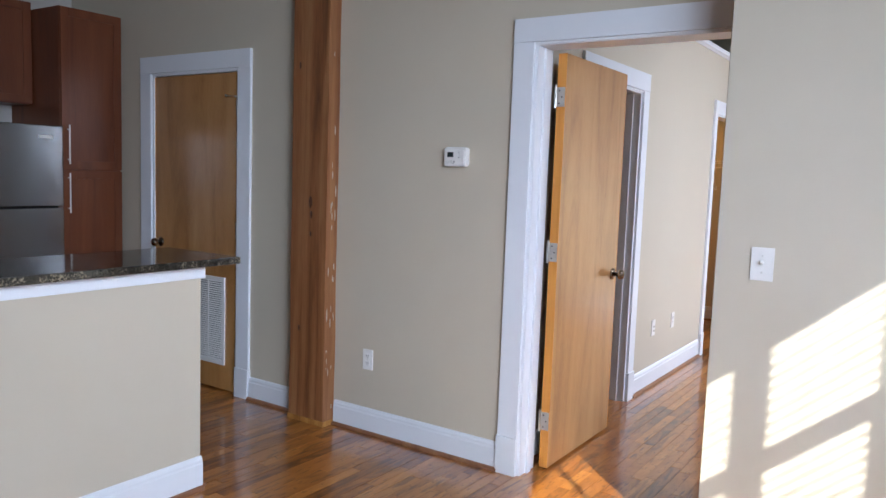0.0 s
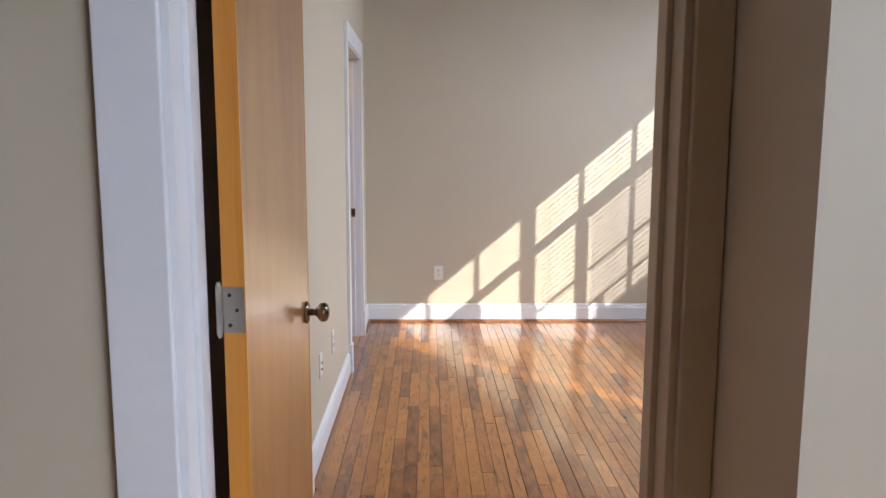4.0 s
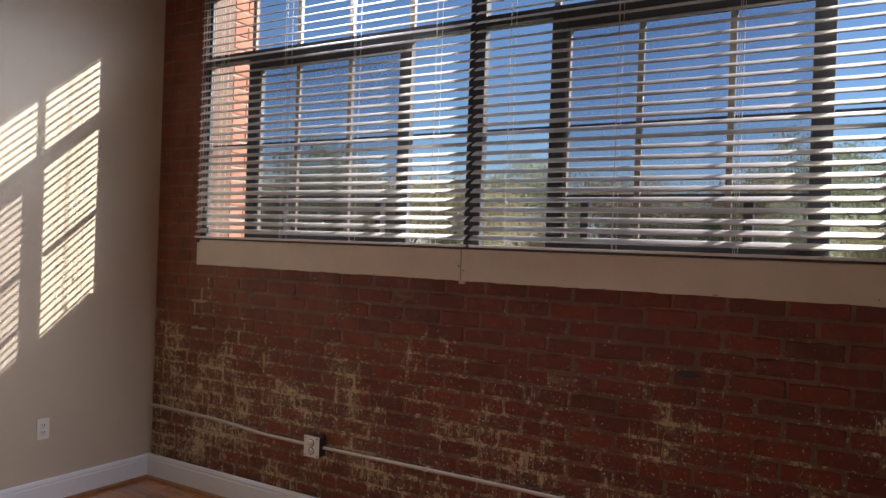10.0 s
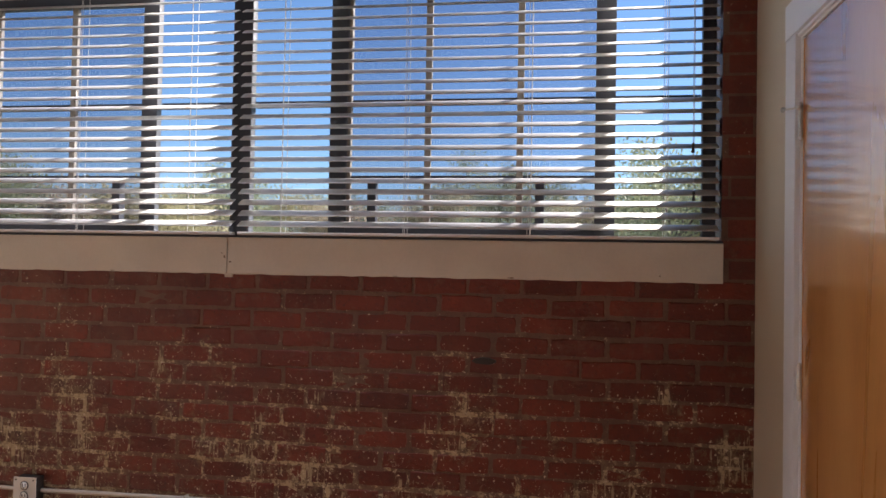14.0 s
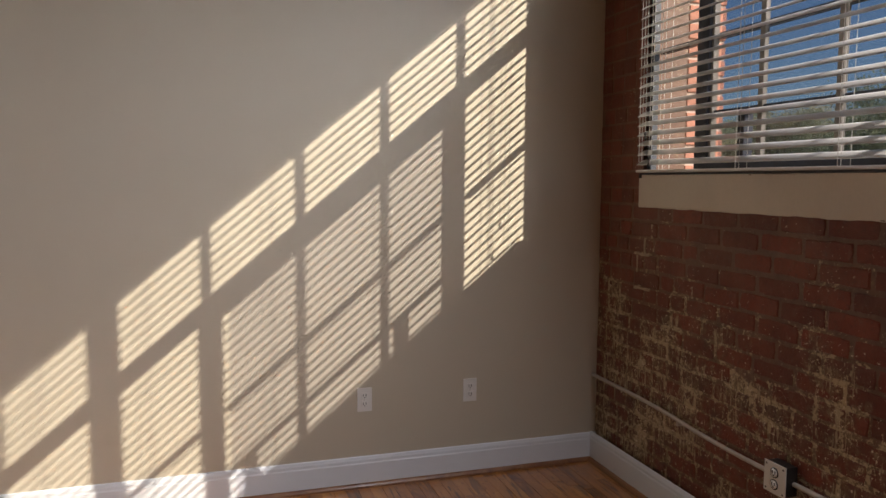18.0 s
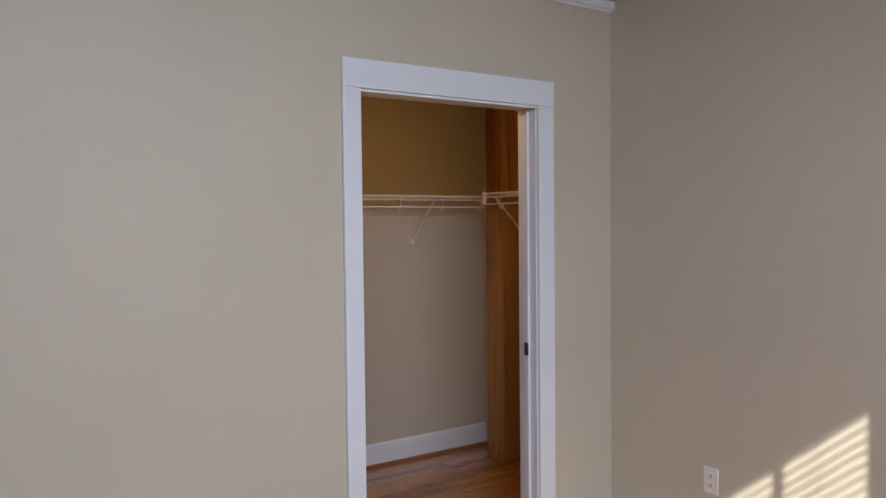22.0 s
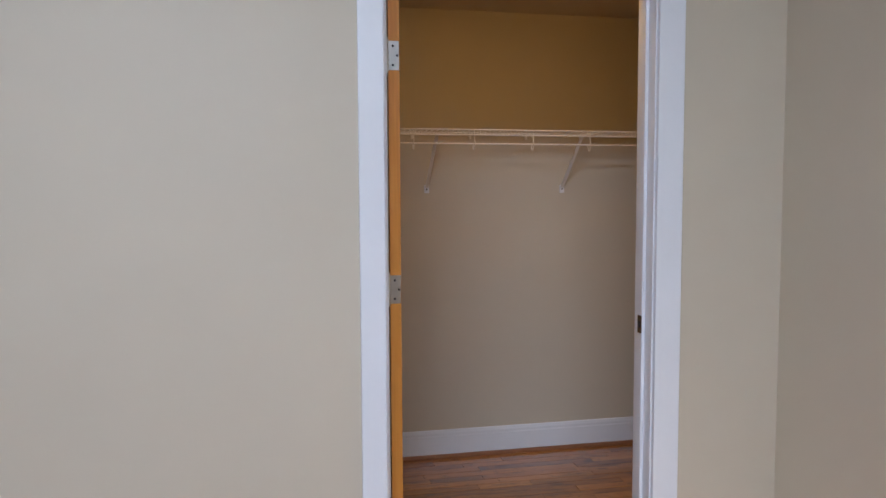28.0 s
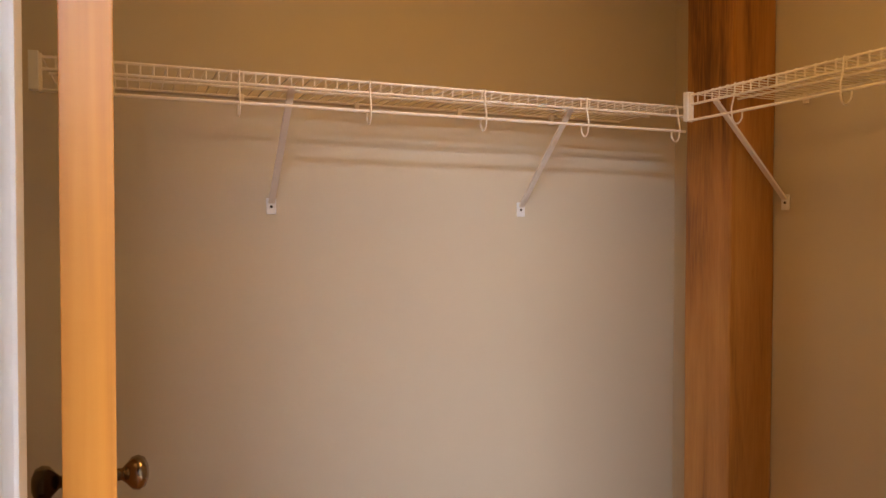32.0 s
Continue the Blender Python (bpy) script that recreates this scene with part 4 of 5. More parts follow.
def swept(points, r, seg=8):
    """A bent tube through the points."""
    cu = bpy.data.curves.new("tmp", "CURVE")
    cu.dimensions, cu.bevel_depth, cu.bevel_resolution, cu.resolution_u = "3D", r, 3, 6
    sp = cu.splines.new("BEZIER")
    sp.bezier_points.add(len(points) - 1)
    for bp_, p in zip(sp.bezier_points, points):
        bp_.co, bp_.handle_left_type, bp_.handle_right_type = p, "AUTO", "AUTO"
    ob = bpy.data.objects.new("tmp", cu)
    me = bpy.data.meshes.new_from_object(ob)
    bm = bmesh.new()
    bm.from_mesh(me)
    bpy.data.objects.remove(ob)
    bpy.data.curves.remove(cu)
    bpy.data.meshes.remove(me)
    for f in bm.faces:
        f.smooth = True
    return bm


part("tube", swept([(0, -0.005, 0.452), (0, -0.25, 0.452), (0, -0.62, 0.445), (0, -0.95, 0.424), (0, -1.31, CZ)], 0.0088), CONDUIT, cd)
part("tube", swept([(0, -1.41, CZ), (0, -2.0, CZ + 0.006), (0, -2.6, CZ + 0.008), (0, -3.13, CZ + 0.004)], 0.0088), CONDUIT, cd)
part("tube", swept([(0, -3.23, CZ + 0.004), (0, -3.7, CZ + 0.004), (0, CY + 0.002, CZ + 0.004)], 0.0088), CONDUIT, cd)
for y in (-0.75, -2.05, -2.75, -3.6):
    part("strap", boxes((-0.0105, 0.022, y - 0.006, y + 0.006, CZ - 0.004, CZ + 0.018, 0.003)), CONDUIT, cd)
for y, mat, lab in ((-1.36, PLASTIC, "surface outlet box with a white duplex cover"), (-3.18, NICKEL, "surface outlet box with a grey steel cover")):
    t = thing("outlet_box", lab, "outlet box", pose(BX - 0.006, y, CZ + 0.006))
    part("steel_box", boxes((-0.050, 0.0, -0.048, 0.048, -0.052, 0.052, 0.004)), IRON, t, "dark steel box")
    part("cover_plate", boxes((-0.055, -0.050, -0.051, 0.051, -0.055, 0.055, 0.002)), mat, t)
    for z in (-0.021, 0.021):
        r = part("receptacle", lathe([(0, 0), (0.019, 0), (0.019, 0.002), (0.0165, 0.003), (0, 0.003)], 18, "x"), SLOT, t, at=pose(-0.0545, 0, z, 0, 0, 180))
        part("receptacle_face", lathe([(0, 0.002), (0.0155, 0.002), (0.0150, 0.0045), (0, 0.0045)], 18, "x"), PLASTIC, r)
        for yy in (-0.0065, 0.0065):
            part("slot", boxes((0.0044, 0.0052, yy - 0.002, yy + 0.002, -0.003, 0.008)), SLOT, r)
        part("ground_hole", boxes((0.0044, 0.0052, -0.003, 0.003, -0.011, -0.006, 0.0004)), SLOT, r)
    for yy in (-0.04, 0.04):
        for z in (-0.044, 0.044):
            part("screw", lathe([(0, 0), (0.004, 0), (0.003, 0.0015), (0, 0.0015)], 8, "x"), IRON, t, at=pose(-0.055, yy, z, 0, 0, 180))

# ---- living room ----


def timber(bm_box, seed, amp=0.004):
    """A hewn timber: a subdivided box with slightly uneven faces and worn corners."""
    bm = boxes(bm_box, bevel=0.008)
    long_e = [e for e in bm.edges if abs(e.verts[0].co.z - e.verts[1].co.z) > 0.8 or abs(e.verts[0].co.x - e.verts[1].co.x) > 0.8 or abs(e.verts[0].co.y - e.verts[1].co.y) > 0.8]
    bmesh.ops.subdivide_edges(bm, edges=long_e, cuts=30)
    for v in bm.verts:
        n_ = noise.noise_vector(v.co * 3.1 + Vector((seed, 0, 0)))
        v.co += n_ * amp
    return bm


PAINTED_POST = wood("post_with_paint_smears", (0.085, 0.030, 0.011), (0.235, 0.090, 0.030), (0.36, 0.175, 0.070), rough=0.5, rings=9, rand=0.02, coat=0.1, bump=0.2, squeeze=0.05)
lp = thing("timber_post", "old brown timber post with pale paint smears", "post", pose(-1.295, -4.762, 0), kind="structure")
part("shaft", timber((-0.138, 0.138, -0.042, 0.050, 0.0, TOP), 3), PAINTED_POST, lp)
part("base_chip", boxes((-0.142, 0.142, -0.047, 0.049, 0.0, 0.03, 0.004)), POSTW, lp)
KNOT = wood("dark_knot", (0.03, 0.012, 0.006), (0.07, 0.026, 0.012), (0.13, 0.05, 0.02), rough=0.55, rings=60, rand=0.05, coat=0.05, squeeze=0.5)
for x, z, r in ((-0.05, 2.04, 0.012), (0.045, 1.28, 0.020), (0.052, 1.21, 0.014), (0.05, 1.10, 0.010), (-0.03, 0.55, 0.011)):
    part("knot", moved(lathe([(0, 0), (r, 0.0004), (r * 0.7, 0.0016), (0, 0.002)], 12, "y"), Matrix.Translation((x - 0.03, -0.0435, z)) @ Matrix.Rotation(math.pi, 4, "Z") @ Matrix.Diagonal((0.7, 1, 1.7, 1))), KNOT, lp)
SMEAR = surface("pale_paint_smear", (0.60, 0.56, 0.50), 0.7, var=0.15, scale=20, fine=120, bump=0.1)
rs = random.Random(8)
for k in range(26):
    z = rs.choice((rs.uniform(0.1, 0.7), rs.uniform(0.9, 1.5), rs.uniform(0.1, 2.3)))
    part("paint_smear", moved(lathe([(0, 0), (rs.uniform(0.003, 0.008), 0.0004), (0, 0.0012)], 7, "x"), Matrix.Translation((0.1385, rs.uniform(-0.03, 0.03), z)) @ Matrix.Diagonal((1, 0.6, rs.uniform(2, 7), 1))), SMEAR, lp)

# return-air grille on the utility door; the door's own x runs to the west
gr = thing("air_grille", "white louvred return-air grille set in a door", "vent grille", pose(-2.43, DY0 + 0.003, 0.462))
GW, GH = 0.315, 0.287
for nm, r in (("frame_side", (-GW, -GW + 0.025)), ("frame_side", (GW - 0.025, GW)), ("divider", (-0.005, 0.005)), ("divider", (-0.155, -0.149)), ("divider", (0.149, 0.155))):
    part(nm, boxes((*r, -0.010, 0.0, -GH, GH, 0.001)), PLASTIC, gr)
for z in (-GH, GH - 0.025):
    part("frame_rail", boxes((-GW + 0.025, GW - 0.025, -0.010, 0.0, z, z + 0.025, 0.001)), PLASTIC, gr)
part("backing", boxes((-GW + 0.02, GW - 0.02, -0.001, 0.0, -GH + 0.02, GH - 0.02)), DARK, gr)
me = mesh_of("louvre", moved(boxes((-GW + 0.022, GW - 0.022, -0.006, 0.006, -0.0007, 0.0007)), pose(0, 0, 0, 38)), PLASTIC)
for k in range(38):
    o = new("louvre", me)
    o.parent, o.matrix_basis = gr, pose(0, -0.006, -GH + 0.032 + k * 0.0139)
# hinge-pin stop on the utility and wide closet doors
for nm, m in (("utility", pose(UTIL[1] - 0.03, DY0 - 0.006, 1.895)), ("wide", pose(WC[1] - 0.022, CY + 0.012, 1.87, 0, 0, 180))):
    t = thing("hinge_stop", "small nickel hinge-pin door stop", "door stop", m)
    part("arm", tubes(((0, 0, 0), (-0.05, -0.03, 0.004), 0.003)), NICKEL, t)
    part("bumper", lathe([(0, 0), (0.008, 0), (0.008, 0.008), (0, 0.01)], 12, "x"), NICKEL, t, at=Matrix.Translation((-0.055, -0.033, 0.004)))
    part("collar", lathe([(0, -0.006), (0.008, -0.006), (0.008, 0.006), (0, 0.006)], 12), NICKEL, t)

# breakfast bar: half wall, trim and granite top
bar_ = thing("half_wall", "painted half wall of the breakfast bar", "half wall", kind="structure")
part("wall_core", boxes((-1.13, -1.012, -9.75, -5.76, 0, 0.968)), PAINT, bar_)
part("trim_board", boxes((-1.145, -0.997, -9.75, -5.745, 0.968, 1.024, 0.003)), TRIM, bar_)
baseboard(-1.012, -9.75, -1.012, -5.76, 1.06)
baseboard(-1.012, -5.76, -1.13, -5.76, 1.06)
top = boxes((-1.46, -0.935, -9.75, -5.60, 1.025, 1.058, 0.006))
solid("countertop", top, GRANITE, "dark speckled granite bar top with a polished edge", "countertop", kind="thing")

# kitchen run along the far wall, fronts facing east


def shaker(parent, y0, y1, z0, z1, x, handle_y, hz0, hz1):
    d = part("cabinet_door", boxes((x, x + 0.012, y0 + 0.05, y1 - 0.05, z0 + 0.05, z1 - 0.05, 0.001)), CHERRY, parent)
    for r in ((y0, y0 + 0.055, z0, z1), (y1 - 0.055, y1, z0, z1)):
        part("door_stile", boxes((x, x + 0.02, *r, 0.002)), CHERRY, d)
    for r in ((y0 + 0.055, y1 - 0.055, z0, z0 + 0.055), (y0 + 0.055, y1 - 0.055, z1 - 0.055, z1)):
        part("door_rail", boxes((x, x + 0.02, *r, 0.002)), CHERRY, d)
    h = tubes(((x + 0.045, handle_y, hz0), (x + 0.045, handle_y, hz1), 0.005), ((x + 0.018, handle_y, hz0 + 0.03), (x + 0.045, handle_y, hz0 + 0.03), 0.004), ((x + 0.018, handle_y, hz1 - 0.03), (x + 0.045, handle_y, hz1 - 0.03), 0.004))
    part("bar_handle", h, NICKEL, d, "brushed steel bar handle")


pa = thing("pantry_cabinet", "tall cherry pantry cabinet with shaker doors", "cabinet")
part("body", boxes((-3.85, -3.222, -5.165, -4.73, 0.0, 2.47, 0.002)), CHERRY, pa)
shaker(pa, -5.163, -4.732, 1.408, 2.465, -3.221, -5.125, 1.44, 1.70)
shaker(pa, -5.163, -4.732, 0.10, 1.398, -3.221, -5.125, 1.115, 1.38)
oc = thing("upper_cabinet", "cherry cabinet above the refrigerator", "cabinet")
part("body", boxes((-3.85, -3.572, -6.05, -5.17, 1.835, 2.52, 0.002)), CHERRY, oc)
shaker(oc, -5.608, -5.172, 1.84, 2.515, -3.571, -5.57, 1.88, 2.0)
shaker(oc, -6.048, -5.612, 1.84, 2.515, -3.571, -5.65, 1.88, 2.0)
fr = thing("refrigerator", "brushed stainless refrigerator with top freezer", "refrigerator")
part("body", boxes((-3.85, -3.22, -5.98, -5.185, 0.02, 1.67, 0.004)), DARK, fr)
part("freezer_door", boxes((-3.217, -3.15, -5.98, -5.185, 1.165, 1.685, 0.008)), STEEL, fr)
part("fridge_door", boxes((-3.217, -3.15, -5.98, -5.185, 0.06, 1.150, 0.008)), STEEL, fr)
part("badge", boxes((-3.150, -3.147, -5.345, -5.255, 1.600, 1.622, 0.001)), PLASTIC, fr, "pale maker's badge")
for z0, z1 in ((1.2, 1.55), (0.62, 1.10)):
    part("handle", tubes(((-3.10, -5.90, z0), (-3.10, -5.90, z1), 0.012), ((-3.15, -5.90, z0 + 0.03), (-3.10, -5.90, z0 + 0.03), 0.008), ((-3.15, -5.90, z1 - 0.03), (-3.10, -5.90, z1 - 0.03), 0.008)), STEEL, fr)
bc = thing("base_cabinet", "cherry base cabinet beside the refrigerator", "cabinet")
part("body", boxes((-3.85, -3.25, -7.6, -6.0, 0.0, 0.88, 0.002)), CHERRY, bc)
part("worktop", boxes((-3.86, -3.22, -7.62, -5.995, 0.885, 0.918, 0.004)), GRANITE, bc)
solid("wall_kitchen_run", boxes((-4.0, -3.86, -9.75, DY0, 0, TOP)), PAINT_GREY, "plain painted wall behind the cabinets", "wall")

# ---- closet ----


def wire_shelf(name, label, m, length, depth, hooks, braces):
    """White wire shelving: x along the shelf, y from the wall (0) to the front (-depth), top at z = 0."""
    t = thing(name, label, "wire shelf", m)
    rails = [(0.0, -depth, 0), (0.0, -depth, -0.024), (0.0, -0.005, 0), (0.0, -depth * 0.5, -0.004)]
    for _, y, z in rails:
        part("rail", tubes(((0, y, z), (length, y, z), 0.0032), seg=8), WIRE, t)
    part("hanging_rod", tubes(((0, -depth - 0.004, -0.066), (length, -depth - 0.004, -0.066), 0.0036), seg=10), WIRE, t)
    deck = bmesh.new()
    n_ = int(length / 0.0254)
    for k in range(n_ + 1):
        x = k * length / n_
        tube(deck, (x, -0.002, 0.003), (x, -depth, 0.003), 0.0016, 5)
        tube(deck, (x, -depth - 0.001, 0.004), (x, -depth - 0.001, -0.026), 0.0018, 5)
    tagged(part("wire_deck", deck, WIRE, t), kind="stuff")
    for x in hooks:
        pts = [(x, -depth - 0.006, 0.004), (x, -depth - 0.009, -0.030), (x, -depth - 0.016, -0.066), (x, -depth - 0.003, -0.094), (x, -depth + 0.015, -0.082), (x, -depth + 0.017, -0.066)]
        part("rod_hook", swept(pts, 0.0021), WIRE, t)
    for x in braces:
        b_ = moved(boxes((-0.008, 0.008, -0.003, 0.003, -0.5, 0.5, 0.001)), Matrix())
        a, c = Vector((x, -depth + 0.03, -0.02)), Vector((x, -0.006, -0.267))
        L_ = (a - c).length
        b_ = moved(b_, Matrix.Diagonal((1, 1, L_, 1)))
        b_ = moved(b_, Matrix.Translation((a + c) / 2) @ (a - c).to_track_quat("Z", "X").to_matrix().to_4x4() @ Matrix.Rotation(radians(90), 4, "Z"))
        br = part("brace", b_, WIRE, t)
        part("brace_foot", boxes((x - 0.013, x + 0.013, -0.005, 0.0, -0.297, -0.255, 0.003)), TRIM, br)
        part("screw", lathe([(0, 0), (0.004, 0), (0.003, 0.002), (0, 0.002)], 10, "y"), IRON, br, at=pose(x, -0.005, -0.277, 0, 0, 180))
    for k in range(int(length / 0.30)):
        part("wall_clip", boxes((0.12 + k * 0.3 - 0.006, 0.12 + k * 0.3 + 0.006, -0.012, 0.0, -0.022, 0.006, 0.002)), WIRE, t)
    part("end_plate", boxes((-0.022, -0.004, -depth - 0.008, -depth + 0.012, -0.066, 0.010, 0.002)), TRIM, t, "white end plate of the shelf")
    part("end_cap", boxes((-0.004, 0.002, -depth - 0.006, -depth + 0.004, -0.07, 0.006, 0.001)), WIRE, t)
    part("end_cap", boxes((length - 0.002, length + 0.004, -depth - 0.006, -depth + 0.004, -0.036, 0.006, 0.001)), WIRE, t)
    return t


# along the back wall: shelf x runs north, its front faces east
S0, SH = -1.445, 1.675
wire_shelf("wire_shelf", "white wire closet shelf with hanging rod on braces", pose(-1.50, S0, SH, 0, 0, 90), 0.12 - S0, 0.305, [y - S0 for y in (0.09, -0.20, -0.49, -0.78, -1.07)], [-0.951 - S0, -0.224 - S0])
# along the north wall, cut back at the post
wire_shelf("wire_shelf", "short white wire shelf meeting the closet post", pose(-1.105, 0.34, 1.69, 0, 0, 0), 0.95, 0.275, [0.16, 0.46, 0.76], [0.055, 0.7])
cp = thing("closet_post", "dark reddish timber post in the closet corner", "post", pose(-1.175, 0.25, 0), kind="structure")
part("shaft", timber((-0.089, 0.089, -0.065, 0.085, 0.0, 2.36), 9, 0.003), POSTW, cp)
WEATHERED = wood("weathered_timber", (0.075, 0.045, 0.028), (0.15, 0.095, 0.060), (0.23, 0.155, 0.105), rough=0.65, rings=8, rand=0.02, coat=0.0, bump=0.2, squeeze=0.07)
part("upper_shaft", timber((-0.150, 0.080, -0.065, 0.085, 2.36, 3.32), 10, 0.003), WEATHERED, cp, "weathered grey-brown upper shaft")

lampm = glow_mat("warm_lamp_glass", (1.0, 0.54, 0.155), LAMP_E)
cl = thing("ceiling_light", "warm domed flush ceiling light, switched on", "ceiling light", pose(-0.42, -0.62, 2.30))
part("base", lathe([(0, -0.012), (0.165, -0.012), (0.17, 0.0), (0, 0.0)], 28), TRIM, cl)
part("diffuser", lathe([(0, -0.072), (0.06, -0.068), (0.115, -0.052), (0.148, -0.030), (0.158, -0.0125), (0, -0.0125)], 28), lampm, cl, "glowing warm glass diffuser")
sp = thing("strike_plate", "small dark strike plate on the closet jamb", "strike plate", pose(-0.05, CLO[1] - 0.021, 0.93))
part("plate", boxes((-0.014, 0.014, -0.0015, 0.0, -0.03, 0.03, 0.001)), BRONZE, sp)
part("latch_hole", boxes((-0.006, 0.006, -0.0022, -0.0016, -0.012, 0.012)), SLOT, sp)

# ---- over the partition ----
bm1 = thing("timber_beam", "heavy dark timber beam over the closet post", "beam", kind="structure")
part("shaft", timber((-1.50, 0.6, 0.235, 0.50, 3.44, 3.82), 5), BEAMW, bm1)
part("bolster", timber((-1.05, 0.6, 0.20, 0.46, 3.32, 3.44), 6, 0.002), BEAMW, bm1, "dark timber bolster")
part("corbel", timber((-1.498, -1.37, 0.06, 0.233, 3.375, 3.66), 8, 0.003), WEATHERED, bm1, "pale weathered corbel end")
part("iron_channel", boxes((-1.498, -1.45, 0.185, 0.234, 3.42, 3.74, 0.003), (-1.366, -1.352, 0.10, 0.233, 3.40, 3.72, 0.003)), IRON, bm1, "black iron channel")
part("iron_strap", boxes((-1.50, 0.55, 0.10, 0.138, 3.275, 3.345, 0.004)), IRON, bm1, "black iron strap under the beam")
part("iron_angle", boxes((-1.50, -1.26, 0.085, 0.099, 3.275, 3.36, 0.004), (-1.50, -1.26, 0.085, 0.26, 3.262, 3.274, 0.004)), IRON, bm1, "black iron bracket")
part("iron_block", boxes((-1.045, -0.935, 0.11, 0.27, 3.20, 3.319, 0.006)), IRON, bm1, "black iron shoe on the post")
for z_ in (2.93, 2.98, 3.07):
    part("bolt_head", lathe([(0, 0), (0.011, 0), (0.010, 0.006), (0.004, 0.009), (0, 0.009)], 10, "y"), NICKEL, cp, at=pose(0.045, -0.066, z_, 0, 0, 180))
solid("beam_north_south", timber((-1.50, -1.34, -3.08, 1.3, 3.83, TOP - 0.002), 12), BEAMW, "dark timber plate under the ceiling", "beam")
for k, y in enumerate((-8.6, -6.9, -5.4, -3.6, -1.8)):
    solid("ceiling_joist", timber((-4.3, BX, y - 0.09, y + 0.09, TOP - 0.26, TOP - 0.002), 20 + k, 0.003), BEAMW, "dark timber ceiling joist", "beam")
pp = thing("sprinkler_pipe", "black iron sprinkler pipes with elbow and hangers", "pipe")
PX, PY, PZ = -1.42, -0.815, 3.09
part("riser", tubes(((PX, PY - 0.03, 2.52), (PX, PY - 0.03, 3.66), 0.024), seg=14), IRON, pp)
part("elbow", swept([(PX, PY - 0.03, 3.60), (PX, PY - 0.03, 3.655), (PX, PY, 3.68), (PX, PY + 0.06, 3.68)], 0.032), IRON, pp)
part("branch", tubes(((PX, PY + 0.03, 3.68), (PX, PY + 0.62, 3.68), 0.022), seg=14), IRON, pp)
part("main", tubes(((PX - 0.02, PY + 0.03, PZ), (2.9, PY + 0.05, PZ + 0.02), 0.022), seg=14), IRON, pp)
part("coupling", tubes(((PX + 0.74, PY + 0.033, PZ), (PX + 0.84, PY + 0.03, PZ), 0.034), seg=14), IRON, pp)
part("tee", tubes(((PX, PY + 0.03, PZ - 0.05), (PX, PY + 0.03, PZ + 0.05), 0.032), seg=14), IRON, pp)
part("drop", tubes(((PX, PY + 0.03, PZ), (PX, PY + 0.03, 3.50), 0.014), seg=10), IRON, pp)
part("sprinkler_head", lathe([(0, 0), (0.012, 0), (0.01, 0.03), (0.022, 0.035), (0.022, 0.04), (0, 0.04)], 12), NICKEL, pp, at=Matrix.Translation((PX, PY + 0.03, 3.50)))
for x in (PX + 1.15, 1.0):
    part("hanger", tubes(((x, PY + 0.04, PZ), (x, PY + 0.04, TOP), 0.006), seg=8), IRON, pp)
part("clamp", tubes(((PX + 0.77, PY + 0.033, PZ - 0.05), (PX + 0.77, PY + 0.033, PZ + 0.05), 0.016), ((PX + 0.81, PY - 0.02, PZ), (PX + 0.81, PY + 0.08, PZ), 0.014), seg=8), IRON, pp)
pq = thing("sprinkler_pipe", "black iron sprinkler pipe over the partition", "pipe")
part("main", tubes(((-4.3, -3.42, 3.12), (2.9, -3.40, 3.14), 0.024), seg=14), IRON, pq)
part("hanger", tubes(((-1.9, -3.41, 3.12), (-1.9, -3.41, TOP), 0.006), seg=8), IRON, pq)

# ---- outside ----


def leaf_mat(name, c1, c2):
    """Thin leaves that let light through."""
    m, n, l, b = nodes_of(name)
    geo = n.new("ShaderNodeNewGeometry")
    r = ramp(n, [(0.0, c1), (1.0, c2)])
    l.new(geo.outputs["Random Per Island"], r.inputs["Fac"])
    l.new(r.outputs["Color"], b.inputs["Base Color"])
    b.inputs["Roughness"].default_value = 0.6
    tr, mx = n.new("ShaderNodeBsdfTranslucent"), n.new("ShaderNodeMixShader")
    l.new(r.outputs["Color"], tr.inputs["Color"])
    mx.inputs["Fac"].default_value = 0.55
    l.new(b.outputs[0], mx.inputs[1])
    l.new(tr.outputs[0], mx.inputs[2])
    l.new(mx.outputs[0], n["Material Output"].inputs["Surface"])
    return m


# leaf colours are paled and evened out to carry the distance haze
GREEN = leaf_mat("green_leaves", (0.27, 0.30, 0.18), (0.38, 0.41, 0.26))
YELLOW = leaf_mat("autumn_leaves", (0.38, 0.35, 0.21), (0.47, 0.43, 0.27))
RUST = leaf_mat("rust_leaves", (0.34, 0.29, 0.21), (0.43, 0.36, 0.26))
BARK = surface("bark", (0.16, 0.13, 0.11), 0.9, var=0.3, scale=3, fine=20, bump=0.2)
GRASS = surface("grass_ground", (0.22, 0.22, 0.13), 0.9, var=0.3, scale=0.05, fine=1.5, bump=0.0)
ASPHALT = surface("asphalt", (0.16, 0.16, 0.165), 0.85, var=0.15, scale=0.2, fine=20, bump=0.05)
ROOF = surface("pale_roof", (0.34, 0.33, 0.33), 0.7, var=0.15, scale=0.5, fine=10, bump=0.05)
SIDING = surface("pale_siding", (0.5, 0.48, 0.45), 0.7, var=0.1, scale=0.5, fine=10, bump=0.05)
GZ = -4.2
solid("ground", boxes((BX + 0.5, 2500, -2000, 2000, GZ - 0.3, GZ)), GRASS, "grassy ground running out to the horizon", "ground")
solid("road", boxes((24, 31, -300, 300, GZ, GZ + 0.02)), ASPHALT, "grey asphalt road below the building", "road")


